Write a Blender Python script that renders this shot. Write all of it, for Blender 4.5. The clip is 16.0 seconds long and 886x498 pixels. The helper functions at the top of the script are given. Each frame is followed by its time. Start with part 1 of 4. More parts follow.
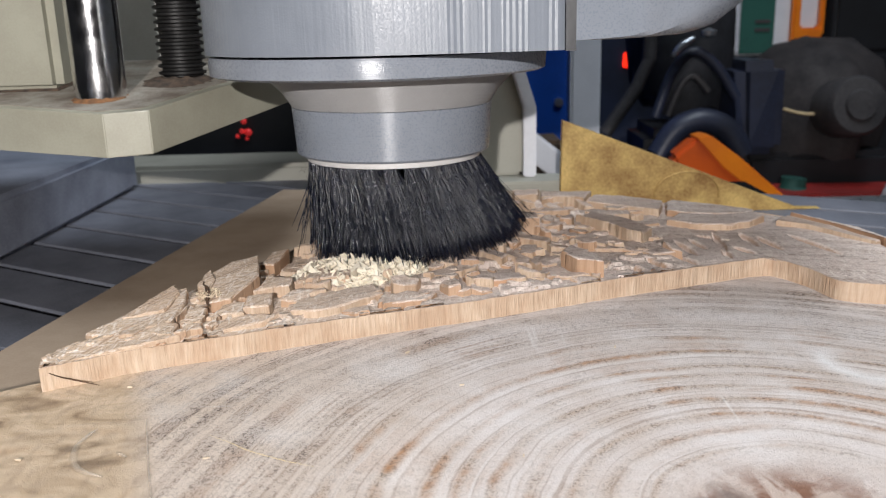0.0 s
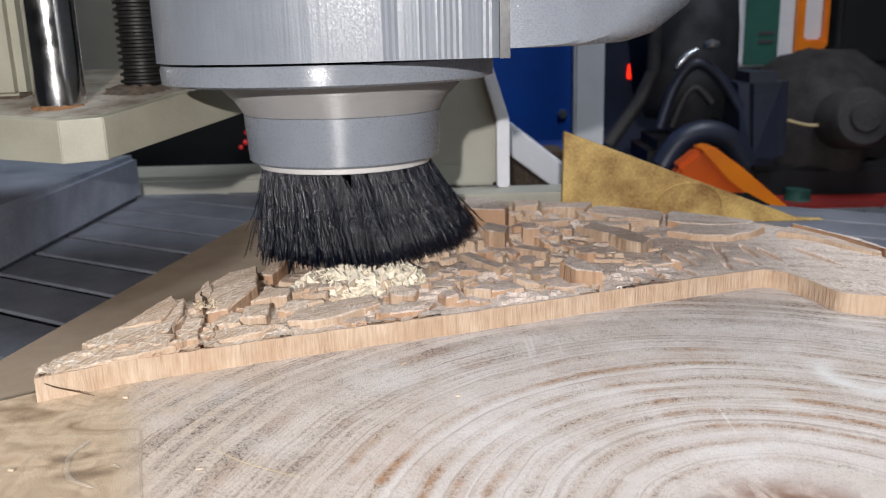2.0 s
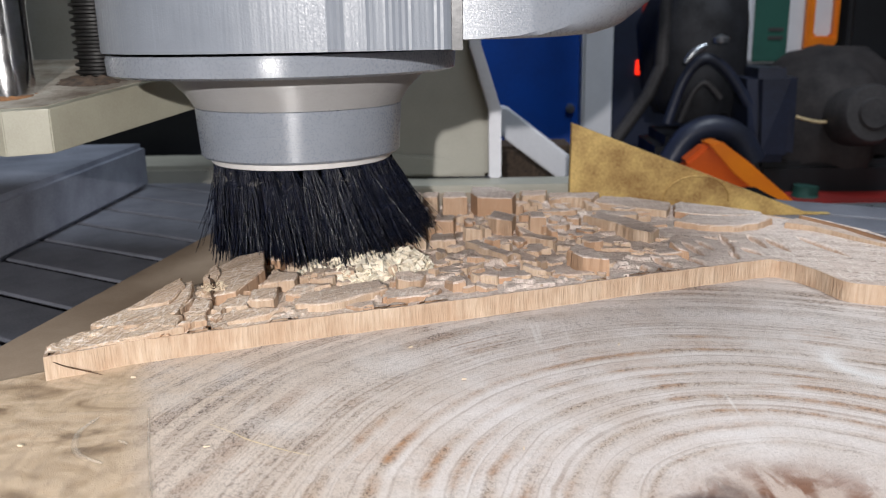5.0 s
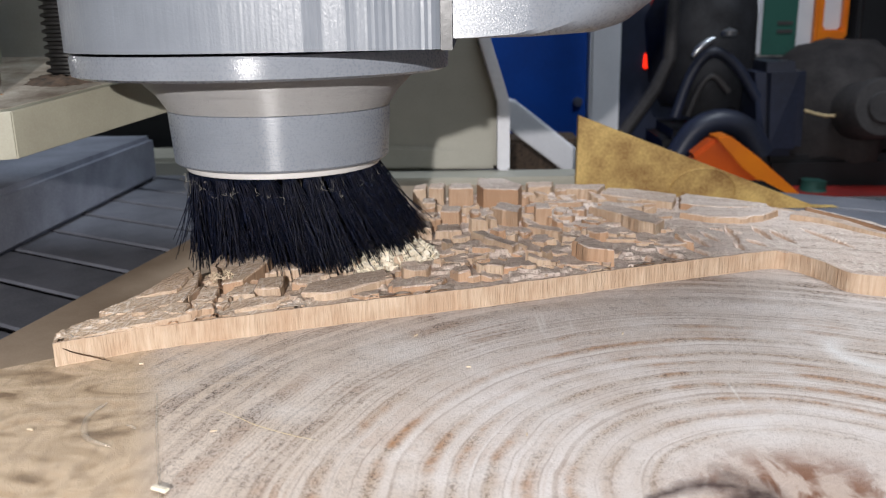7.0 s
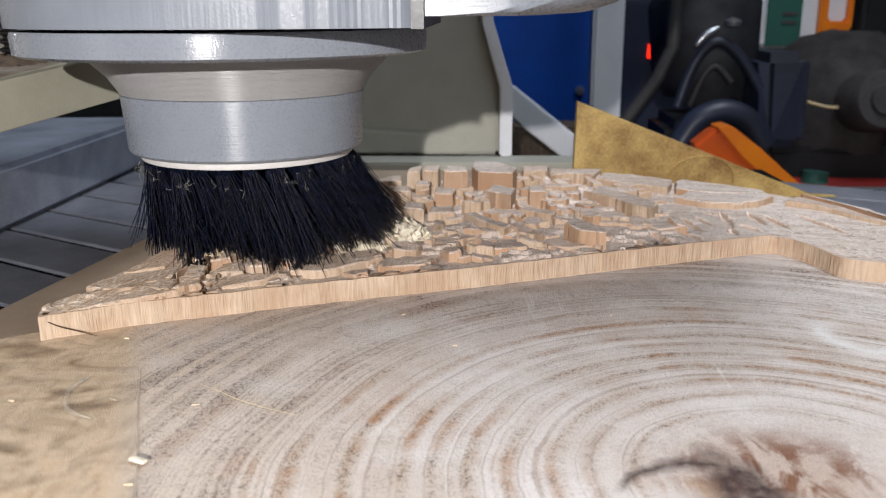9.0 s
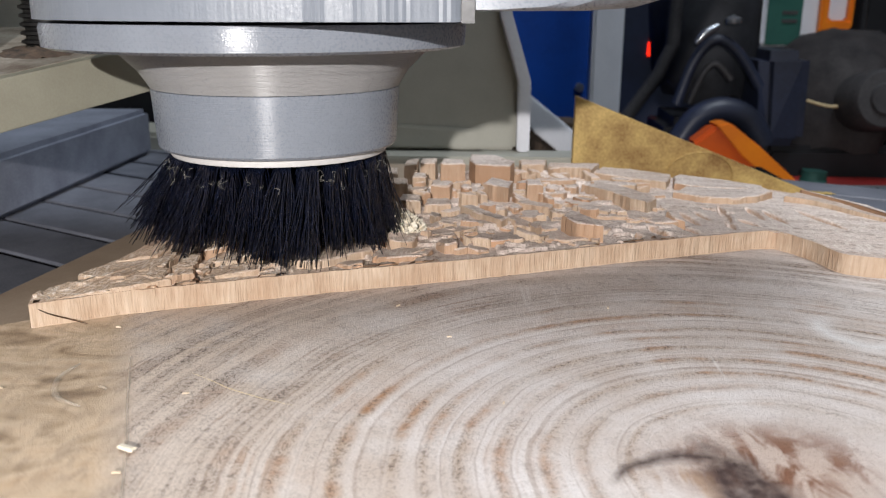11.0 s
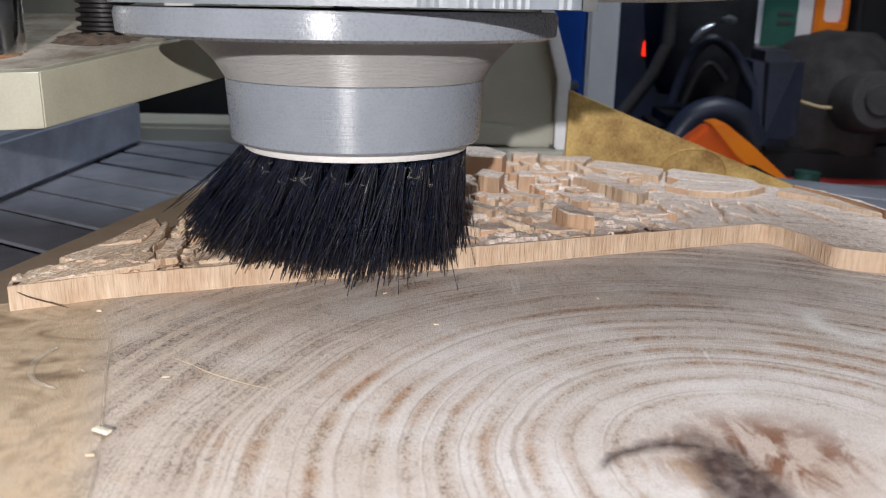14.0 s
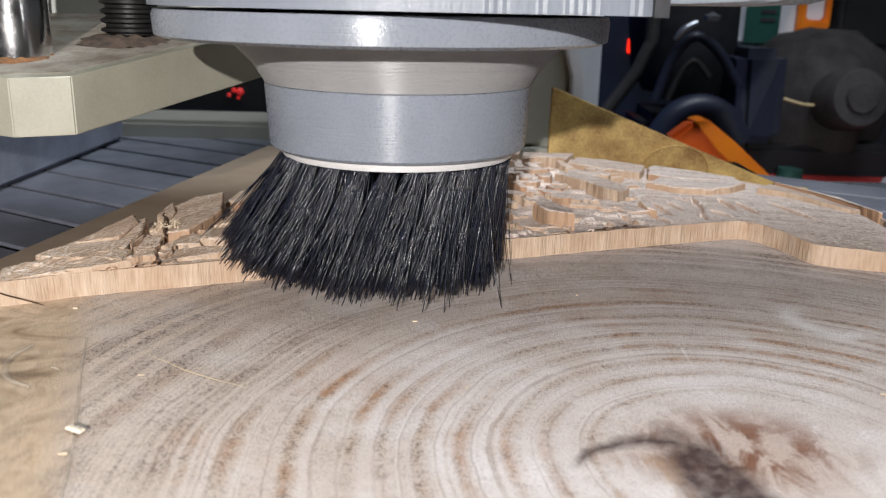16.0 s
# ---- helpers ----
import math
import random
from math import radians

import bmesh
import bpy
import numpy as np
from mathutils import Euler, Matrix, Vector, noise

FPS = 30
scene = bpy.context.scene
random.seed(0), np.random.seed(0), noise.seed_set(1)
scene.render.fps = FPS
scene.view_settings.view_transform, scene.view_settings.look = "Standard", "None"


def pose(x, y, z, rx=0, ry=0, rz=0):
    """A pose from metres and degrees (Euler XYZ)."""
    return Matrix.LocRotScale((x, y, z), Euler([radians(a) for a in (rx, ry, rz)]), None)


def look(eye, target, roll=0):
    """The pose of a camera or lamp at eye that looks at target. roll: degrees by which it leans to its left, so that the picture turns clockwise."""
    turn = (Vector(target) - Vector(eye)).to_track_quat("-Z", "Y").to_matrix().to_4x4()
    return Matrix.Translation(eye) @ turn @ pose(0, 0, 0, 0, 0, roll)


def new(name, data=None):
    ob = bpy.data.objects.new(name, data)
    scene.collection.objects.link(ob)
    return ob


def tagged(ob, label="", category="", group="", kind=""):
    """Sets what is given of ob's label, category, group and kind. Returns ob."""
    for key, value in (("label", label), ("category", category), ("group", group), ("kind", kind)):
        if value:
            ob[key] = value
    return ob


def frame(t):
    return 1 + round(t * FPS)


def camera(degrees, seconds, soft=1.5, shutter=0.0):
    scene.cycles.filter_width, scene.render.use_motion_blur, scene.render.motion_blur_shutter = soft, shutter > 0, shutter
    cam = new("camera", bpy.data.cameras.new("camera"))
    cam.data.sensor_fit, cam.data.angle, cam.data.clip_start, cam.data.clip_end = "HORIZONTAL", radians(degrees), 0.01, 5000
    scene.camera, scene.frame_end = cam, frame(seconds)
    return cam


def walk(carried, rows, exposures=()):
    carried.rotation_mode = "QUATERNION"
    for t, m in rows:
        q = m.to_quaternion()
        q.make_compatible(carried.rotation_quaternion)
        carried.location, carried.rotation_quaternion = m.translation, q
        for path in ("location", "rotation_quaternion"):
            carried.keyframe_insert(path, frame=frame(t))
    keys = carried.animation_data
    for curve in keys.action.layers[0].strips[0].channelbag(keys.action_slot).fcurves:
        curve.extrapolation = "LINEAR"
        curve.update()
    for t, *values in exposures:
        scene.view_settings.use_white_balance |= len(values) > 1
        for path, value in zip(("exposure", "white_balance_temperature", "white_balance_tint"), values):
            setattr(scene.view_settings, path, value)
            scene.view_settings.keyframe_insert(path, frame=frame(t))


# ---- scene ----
cam = camera(54.87, 16.0, soft=1.15)
cam.data.dof.use_dof, cam.data.dof.focus_distance, cam.data.dof.aperture_fstop = True, 0.215, 34.0
PATH = [
    (0, 0.00025, 0.00005, 0.08013, 75.004, 1.497, -0.002),
    (0.5, 0.00139, -0.00082, 0.08075, 75.236, 1.688, 0.636),
    (1, 0.00179, -0.00046, 0.08087, 75.479, 1.651, 0.610),
    (1.5, 0.00187, -0.00023, 0.08044, 75.662, 1.561, 0.469),
    (2, 0.00232, 0.00049, 0.07979, 75.768, 1.504, 0.361),
    (2.5, 0.00206, 0.00080, 0.07910, 75.526, 1.403, 0.204),
    (3, 0.00227, 0.00109, 0.07826, 75.183, 1.357, 0.148),
    (3.5, 0.00224, 0.00149, 0.07789, 75.271, 1.141, 0.090),
    (6, 0.00167, -0.00183, 0.07662, 75.596, 1.027, 1.253),
    (6.5, 0.00192, -0.00174, 0.07636, 75.654, 1.008, 1.263),
    (7, 0.00237, -0.00239, 0.07641, 75.096, 0.981, 1.400),
    (7.5, 0.00414, -0.00163, 0.07518, 74.583, 1.046, 1.596),
    (8, 0.00539, -0.00143, 0.07482, 74.521, 0.742, 1.690),
    (8.5, 0.00526, -0.00122, 0.07361, 74.368, 0.496, 1.755),
    (9, 0.00575, -0.00180, 0.07345, 74.409, 0.338, 1.749),
    (11.5, 0.00654, -0.00015, 0.07110, 74.190, -0.335, 1.713),
    (12, 0.00682, -0.00013, 0.07075, 74.248, -0.489, 1.637),
    (12.5, 0.00685, 0.00081, 0.06965, 74.323, -0.611, 1.673),
    (13, 0.00706, 0.00106, 0.06925, 74.346, -0.714, 1.660),
    (13.5, 0.00697, 0.00113, 0.06854, 74.171, -0.866, 1.564),
    (14, 0.00756, 0.00187, 0.06793, 74.146, -0.976, 1.535),
    (14.5, 0.00837, 0.00117, 0.06810, 73.932, -1.038, 1.260),
    (15, 0.00885, 0.00152, 0.06825, 73.986, -1.150, 1.092),
    (15.5, 0.00919, 0.00151, 0.06832, 73.968, -1.139, 0.882),
    (16, 0.00924, 0.00213, 0.06798, 73.932, -1.196, 0.641),
]
walk(cam, [(t, pose(*p)) for t, *p in PATH])

# the spindle head's way: seconds, metres
HEAD = [
    (0, -0.01710, 0.28170, 0.05480),
    (0.5, -0.02126, 0.28353, 0.05507),
    (1, -0.02540, 0.28519, 0.05540),
    (1.5, -0.02945, 0.28621, 0.05563),
    (2, -0.03332, 0.28673, 0.05589),
    (2.5, -0.03707, 0.28681, 0.05623),
    (3, -0.04070, 0.28637, 0.05643),
    (3.5, -0.04425, 0.28628, 0.05627),
    (6, -0.05020, 0.26223, 0.05389),
    (6.5, -0.05165, 0.25755, 0.05349),
    (7, -0.05247, 0.25255, 0.05329),
    (7.5, -0.05272, 0.24763, 0.05325),
    (8, -0.05342, 0.24261, 0.05316),
    (8.5, -0.05467, 0.23787, 0.05304),
    (9, -0.05582, 0.23340, 0.05305),
    (11.5, -0.04051, 0.22785, 0.05142),
    (12, -0.03618, 0.22567, 0.05146),
    (12.5, -0.03219, 0.22480, 0.05129),
    (13, -0.02823, 0.22405, 0.05101),
    (13.5, -0.02407, 0.22258, 0.05087),
    (14, -0.01997, 0.22102, 0.05070),
    (14.5, -0.01595, 0.21951, 0.05041),
    (15, -0.01184, 0.21798, 0.05016),
    (15.5, -0.00769, 0.21636, 0.04986),
    (16, -0.00363, 0.21468, 0.04942),
]

# ---- light ----
world = bpy.data.worlds.new("room")
scene.world = world
world.use_nodes = True
world.node_tree.nodes["Background"].inputs[0].default_value = (0.80, 0.88, 1.0, 1)
world.node_tree.nodes["Background"].inputs[1].default_value = 0.035
# unseen key lamp, placed well behind the camera to even out its falloff
key_data = bpy.data.lights.new("key_lamp", "POINT")
key_data.energy, key_data.shadow_soft_size, key_data.color = 14.8, 0.004, (1.0, 0.962, 0.942)
key_lamp = new("key_lamp", key_data)
key_lamp.location = (-0.028, -0.300, 0.160)
# added overhead fill that brightens upward faces; no fixture is modelled or seen
fill_data = bpy.data.lights.new("overhead_fill", "AREA")
fill_data.shape, fill_data.size, fill_data.size_y = "RECTANGLE", 1.2, 0.3
fill_data.energy, fill_data.color = 16.8, (0.84, 0.92, 1.0)
fill_light = new("overhead_fill", fill_data)
fill_light.matrix_basis = look((0.35, 0.25, 1.45), (0.10, 0.32, 0))


# ---- materials ----
class Mat:
    """A node material under construction."""

    def __init__(self, name, rough=0.5, metal=0.0, spec=0.5):
        self.m = bpy.data.materials.new(name)
        self.m.use_nodes = True
        self.t = self.m.node_tree
        self.b = self.t.nodes["Principled BSDF"]
        self.b.inputs["Roughness"].default_value = rough
        self.b.inputs["Metallic"].default_value = metal
        self.b.inputs["Specular IOR Level"].default_value = spec

    def put(self, node, key, value):
        if hasattr(value, "links"):
            self.t.links.new(value, node.inputs[key])
        elif value is not None:
            node.inputs[key].default_value = value

    def coord(self, scale=(1, 1, 1), loc=(0, 0, 0)):
        c = self.t.nodes.new("ShaderNodeTexCoord")
        n = self.t.nodes.new("ShaderNodeMapping")
        n.inputs["Scale"].default_value, n.inputs["Location"].default_value = scale, loc
        self.t.links.new(c.outputs["Object"], n.inputs["Vector"])
        return n.outputs[0]

    def noise(self, scale, detail=3.0, vec=None, rough=0.55, distort=0.0):
        n = self.t.nodes.new("ShaderNodeTexNoise")
        n.inputs["Scale"].default_value, n.inputs["Detail"].default_value = scale, detail
        n.inputs["Roughness"].default_value, n.inputs["Distortion"].default_value = rough, distort
        self.put(n, "Vector", vec if vec is not None else self.coord())
        return n.outputs["Fac"]

    def noise1(self, w, scale, detail=2.0):
        n = self.t.nodes.new("ShaderNodeTexNoise")
        n.noise_dimensions = "1D"
        n.inputs["Scale"].default_value, n.inputs["Detail"].default_value = scale, detail
        self.put(n, "W", w)
        return n.outputs["Fac"]

    def math(self, op, a, b=None, c=None):
        n = self.t.nodes.new("ShaderNodeMath")
        n.operation = op
        for i, v in enumerate((a, b, c)):
            self.put(n, i, v)
        return n.outputs[0]

    def ramp(self, fac, *stops):
        n = self.t.nodes.new("ShaderNodeValToRGB")
        e = n.color_ramp.elements
        while len(e) < len(stops):
            e.new(0.5)
        for s, (p, c) in zip(e, stops):
            s.position = p
            s.color = (*c, 1) if isinstance(c, tuple) else (c, c, c, 1)
        self.put(n, 0, fac)
        return n.outputs[0]

    def mix(self, fac, a, b, kind="MIX"):
        n = self.t.nodes.new("ShaderNodeMix")
        n.data_type, n.blend_type = "RGBA", kind
        self.put(n, 0, fac)
        for i, v in ((6, a), (7, b)):
            self.put(n, i, (*v, 1) if isinstance(v, tuple) else v)
        return n.outputs[2]

    def bump(self, height, strength=0.3, distance=0.0004):
        n = self.t.nodes.new("ShaderNodeBump")
        n.inputs["Strength"].default_value, n.inputs["Distance"].default_value = strength, distance
        self.put(n, "Height", height)
        self.t.links.new(n.outputs[0], self.b.inputs["Normal"])

    def done(self, colour=None, rough=None):
        self.put(self.b, "Base Color", (*colour, 1) if isinstance(colour, tuple) else colour)
        self.put(self.b, "Roughness", rough)
        return self.m


def worn(name, colour, dark, rough=0.5, metal=0.0, scale=60.0, grain=900.0, bump=0.15, spec=0.5):
    """A painted or moulded surface with blotches, grain and dull spots."""
    k = Mat(name, rough, metal, spec)
    big, small = k.noise(scale, 4), k.noise(grain, 2)
    f = k.math("MULTIPLY_ADD", big, 0.75, k.math("MULTIPLY", small, 0.25))
    col = k.ramp(f, (0.35, dark), (0.62, colour))
    r = k.ramp(f, (0.3, min(1, rough + 0.15)), (0.7, max(0.05, rough - 0.06)))
    k.bump(small, bump, 0.0002)
    return k.done(col, r)


PITH = (0.060, 0.121, 0.0)


def near_point(k, x, y, sx=1.0, sy=1.0, turn=0.0):
    """Distance over the ground from a point, stretched along turned axes."""
    m = k.t.nodes.new("ShaderNodeMapping")
    m.vector_type = "TEXTURE"
    m.inputs["Location"].default_value = (x, y, 0)
    m.inputs["Rotation"].default_value = (0, 0, radians(turn))
    m.inputs["Scale"].default_value = (1 / sx, 1 / sy, 1e6)
    k.put(m, "Vector", k.coord())
    ln = k.t.nodes.new("ShaderNodeVectorMath")
    ln.operation = "LENGTH"
    k.put(ln, 0, m.outputs[0])
    return ln.outputs["Value"]


# radius, half width and strength of the tan rings round the pith
RINGS = ((0.0272, 0.0013, 0.9), (0.0345, 0.0022, 0.6), (0.0405, 0.0020, 0.9), (0.0480, 0.0025, 0.75), (0.0550, 0.0022, 0.9),
         (0.0610, 0.0018, 0.7), (0.0660, 0.0020, 0.9), (0.0750, 0.0024, 1.0), (0.0840, 0.0024, 0.8), (0.0935, 0.0030, 0.9))


def ring_colour(k):
    """Growth rings round the pith, worm-like pores in rows along them, pale scuffs and stains."""
    place = k.coord((1, 1, 0.02), (-PITH[0], -PITH[1], 0))
    warp = k.t.nodes.new("ShaderNodeTexNoise")
    warp.inputs["Scale"].default_value, warp.inputs["Detail"].default_value = 26, 5
    k.put(warp, "Vector", place)
    vm = k.t.nodes.new("ShaderNodeVectorMath")
    vm.operation = "MULTIPLY_ADD"
    k.put(vm, 0, warp.outputs["Color"])
    vm.inputs[1].default_value = (0.0062, 0.0062, 0)
    k.put(vm, 2, place)
    shift = k.t.nodes.new("ShaderNodeVectorMath")
    shift.operation = "SUBTRACT"
    k.put(shift, 0, vm.outputs[0])
    shift.inputs[1].default_value = (0.0031, 0.0031, 0)
    ln = k.t.nodes.new("ShaderNodeVectorMath")
    ln.operation = "LENGTH"
    k.put(ln, 0, shift.outputs[0])
    r = ln.outputs["Value"]
    stops = [(0.0, 0.0)]
    for radius, half, force in RINGS:
        stops += [((radius - half) / 0.15, 0.0), (radius / 0.15, force), ((radius + half * 0.7) / 0.15, 0.0)]
    known = k.ramp(k.math("DIVIDE", r, 0.15), *stops)
    wide = k.noise1(r, 210, 1.0)
    fine = k.noise1(r, 620, 2.0)
    outer = k.ramp(r, (0.080, 0.0), (0.100, 1.0))
    grown = k.ramp(k.math("MULTIPLY_ADD", wide, 0.7, k.math("MULTIPLY", fine, 0.3)), (0.465, 1.0), (0.525, 0.0))
    band = k.math("MAXIMUM", known, k.math("MULTIPLY", grown, k.math("MULTIPLY_ADD", outer, 0.80, 0.20)))
    band = k.math("MULTIPLY", band, k.ramp(k.noise(20, 2, k.coord((1, 1, 0.1), (0.6, 0.2, 0))), (0.38, 0.35), (0.55, 1.0)))
    band = k.math("MULTIPLY", band, k.math("SUBTRACT", 1.0, k.math("MULTIPLY", k.ramp(near_point(k, 0.085, 0.118), (0.022, 0.7), (0.042, 0.0)), 1.0)))
    band = k.math("MULTIPLY", band, k.ramp(r, (0.020, 0.35), (0.027, 1.0)))
    hair = k.ramp(k.noise1(r, 780, 1.0), (0.30, 1.0), (0.37, 0.0))
    # short dark pores, thick in the rings and sparse between them
    pore = k.noise(1020, 1.0, k.coord((1, 1, 0.3)), 0.6, 1.9)
    pores = k.ramp(pore, (0.425, 1.0), (0.452, 0.0))
    stretch = k.ramp(k.noise(75, 3), (0.36, 0.45), (0.58, 1.0))
    clouds = k.noise(48, 5)
    base = k.mix(k.ramp(clouds, (0.32, 0.0), (0.68, 1.0)), (0.60, 0.515, 0.465), (0.745, 0.685, 0.66))
    left = k.t.nodes.new("ShaderNodeSeparateXYZ")
    k.put(left, 0, k.coord())
    px, py = left.outputs[0], left.outputs[1]
    tan = k.ramp(k.math("MULTIPLY_ADD", px, 5.0, 0.5), (0.10, 0.85), (0.55, 0.0))
    base = k.mix(tan, base, (0.60, 0.465, 0.345))
    base = k.mix(k.math("MULTIPLY", band, k.math("MULTIPLY", stretch, 0.82)), base, k.mix(outer, (0.43, 0.31, 0.215), (0.42, 0.345, 0.295)))
    patch = k.ramp(k.noise(46, 4), (0.48, 0.05), (0.58, 1.0))
    heartwood = k.ramp(r, (0.075, 1.0), (0.115, 0.15))
    rust = k.math("MULTIPLY", k.math("MULTIPLY", band, patch), k.math("MULTIPLY", heartwood, k.ramp(k.noise(240, 3), (0.36, 0.3), (0.54, 1.0))))
    base = k.mix(rust, base, (0.42, 0.215, 0.105))
    base = k.mix(k.math("MULTIPLY", k.math("MULTIPLY", hair, k.ramp(r, (0.022, 0.1), (0.030, 1.0))), k.math("MULTIPLY", stretch, 0.42)), base, (0.27, 0.18, 0.13))
    amount = k.math("MULTIPLY", pores, k.math("MULTIPLY", stretch, k.math("MULTIPLY_ADD", k.math("MAXIMUM", band, k.math("MULTIPLY", outer, 0.32)), 0.85, 0.12)))
    base = k.mix(amount, base, (0.115, 0.08, 0.065))
    dust = k.ramp(k.noise(36, 6, None, 0.65), (0.52, 0.0), (0.70, 0.45))
    base = k.mix(dust, base, (0.75, 0.71, 0.69))
    # pale rubbed scratches
    for stretch_x, stretch_y, force in ((1.0, 0.06, 0.5), (0.09, 1.0, 0.35)):
        mark = k.ramp(k.noise(260, 2, k.coord((stretch_x, stretch_y, 1), (0.3, 0.1, 0))), (0.69, 0.0), (0.75, force))
        base = k.mix(mark, base, (0.80, 0.76, 0.73))
    # a pale rubbed curl
    curl = k.math("ABSOLUTE", k.math("ADD", k.math("SUBTRACT", near_point(k, 0.0985, 0.1880, 1.0, 0.85), 0.0098), k.math("MULTIPLY_ADD", k.noise(160, 3), 0.003, -0.0015)))
    curl = k.math("MULTIPLY", k.ramp(curl, (0.0003, 0.75), (0.0016, 0.0)), k.ramp(near_point(k, 0.0915, 0.1825), (0.009, 1.0), (0.014, 0.0)))
    base = k.mix(curl, base, (0.84, 0.82, 0.81))
    # tan sapwood towards the bark
    u = k.math("ADD", px, k.math("MULTIPLY_ADD", py, 0.362, -0.0597))
    edge = k.math("MULTIPLY_ADD", u, 20.0, 1.8)
    sap = k.ramp(edge, (0.40, 0.92), (0.54, 0.0))
    swirl = k.noise(34, 4, k.coord((1.1, 1.7, 1)), 0.55, 1.8)
    sap_col = k.ramp(swirl, (0.32, (0.20, 0.125, 0.07)), (0.42, (0.46, 0.33, 0.21)), (0.54, (0.64, 0.485, 0.34)), (0.68, (0.54, 0.37, 0.225)))
    sap_col = k.mix(k.math("MULTIPLY", k.ramp(k.noise(420, 3, k.coord((1, 0.35, 1))), (0.36, 1.0), (0.50, 0.0)), 0.35), sap_col, (0.24, 0.165, 0.11))
    base = k.mix(sap, base, sap_col)
    # the dark heart: a thin black arc, a slanting blot and red-brown streaks
    wobble = k.math("MULTIPLY_ADD", k.noise(170, 4), 0.004, -0.002)
    arc = k.math("ABSOLUTE", k.math("ADD", k.math("SUBTRACT", near_point(k, 0.0435, 0.1130), 0.0150), wobble))
    upper = k.ramp(k.math("MULTIPLY_ADD", py, 20.0, -2.0), (0.36, 0.0), (0.44, 1.0))
    rightward = k.ramp(k.math("MULTIPLY_ADD", px, 40.0, -1.0), (0.25, 0.4), (0.85, 1.0))
    arc = k.math("MULTIPLY", k.ramp(k.math("DIVIDE", arc, rightward), (0.0013, 0.97), (0.0034, 0.0)), k.math("MULTIPLY", upper, k.ramp(px, (0.049, 1.0), (0.054, 0.0))))
    blot = k.ramp(k.math("ADD", near_point(k, 0.0512, 0.1150, 1.0, 0.36, 14), k.math("MULTIPLY", wobble, 1.3)), (0.0045, 1.0), (0.0074, 0.0))
    reach = k.ramp(near_point(k, 0.0570, 0.1255, 0.75, 1.0), (0.007, 1.0), (0.017, 0.0))
    streak = k.math("MULTIPLY", k.math("MULTIPLY", reach, k.ramp(k.noise(130, 3), (0.36, 0.1), (0.52, 1.0))), k.ramp(k.noise(190, 4, k.coord((1.0, 0.4, 1)), 0.6, 0.8), (0.44, 0.0), (0.54, 0.95)))
    base = k.mix(k.math("MULTIPLY", reach, 0.55), base, (0.40, 0.25, 0.165))
    base = k.mix(streak, base, (0.20, 0.085, 0.045))
    core = k.math("MULTIPLY", k.ramp(near_point(k, 0.0415, 0.1135), (0.008, 1.0), (0.013, 0.0)), k.ramp(k.noise(210, 3, k.coord((1, 0.3, 1))), (0.52, 0.0), (0.62, 0.65)))
    base = k.mix(core, base, (0.36, 0.215, 0.12))
    base = k.mix(k.math("MULTIPLY", k.math("MAXIMUM", arc, blot), k.ramp(k.noise(420, 3), (0.30, 0.70), (0.62, 1.0))), base, (0.060, 0.036, 0.032))
    return base, fine, pore, r


def wood_top():
    k = Mat("ring_wood", 0.62, 0, 0.35)
    col, fine, pore, r = ring_colour(k)
    h = k.math("MULTIPLY_ADD", pore, 0.7, k.math("MULTIPLY", k.noise(300, 4), 0.4))
    k.bump(h, 0.6, 0.0005)
    return k.done(col, k.ramp(pore, (0.3, 0.78), (0.7, 0.55)))


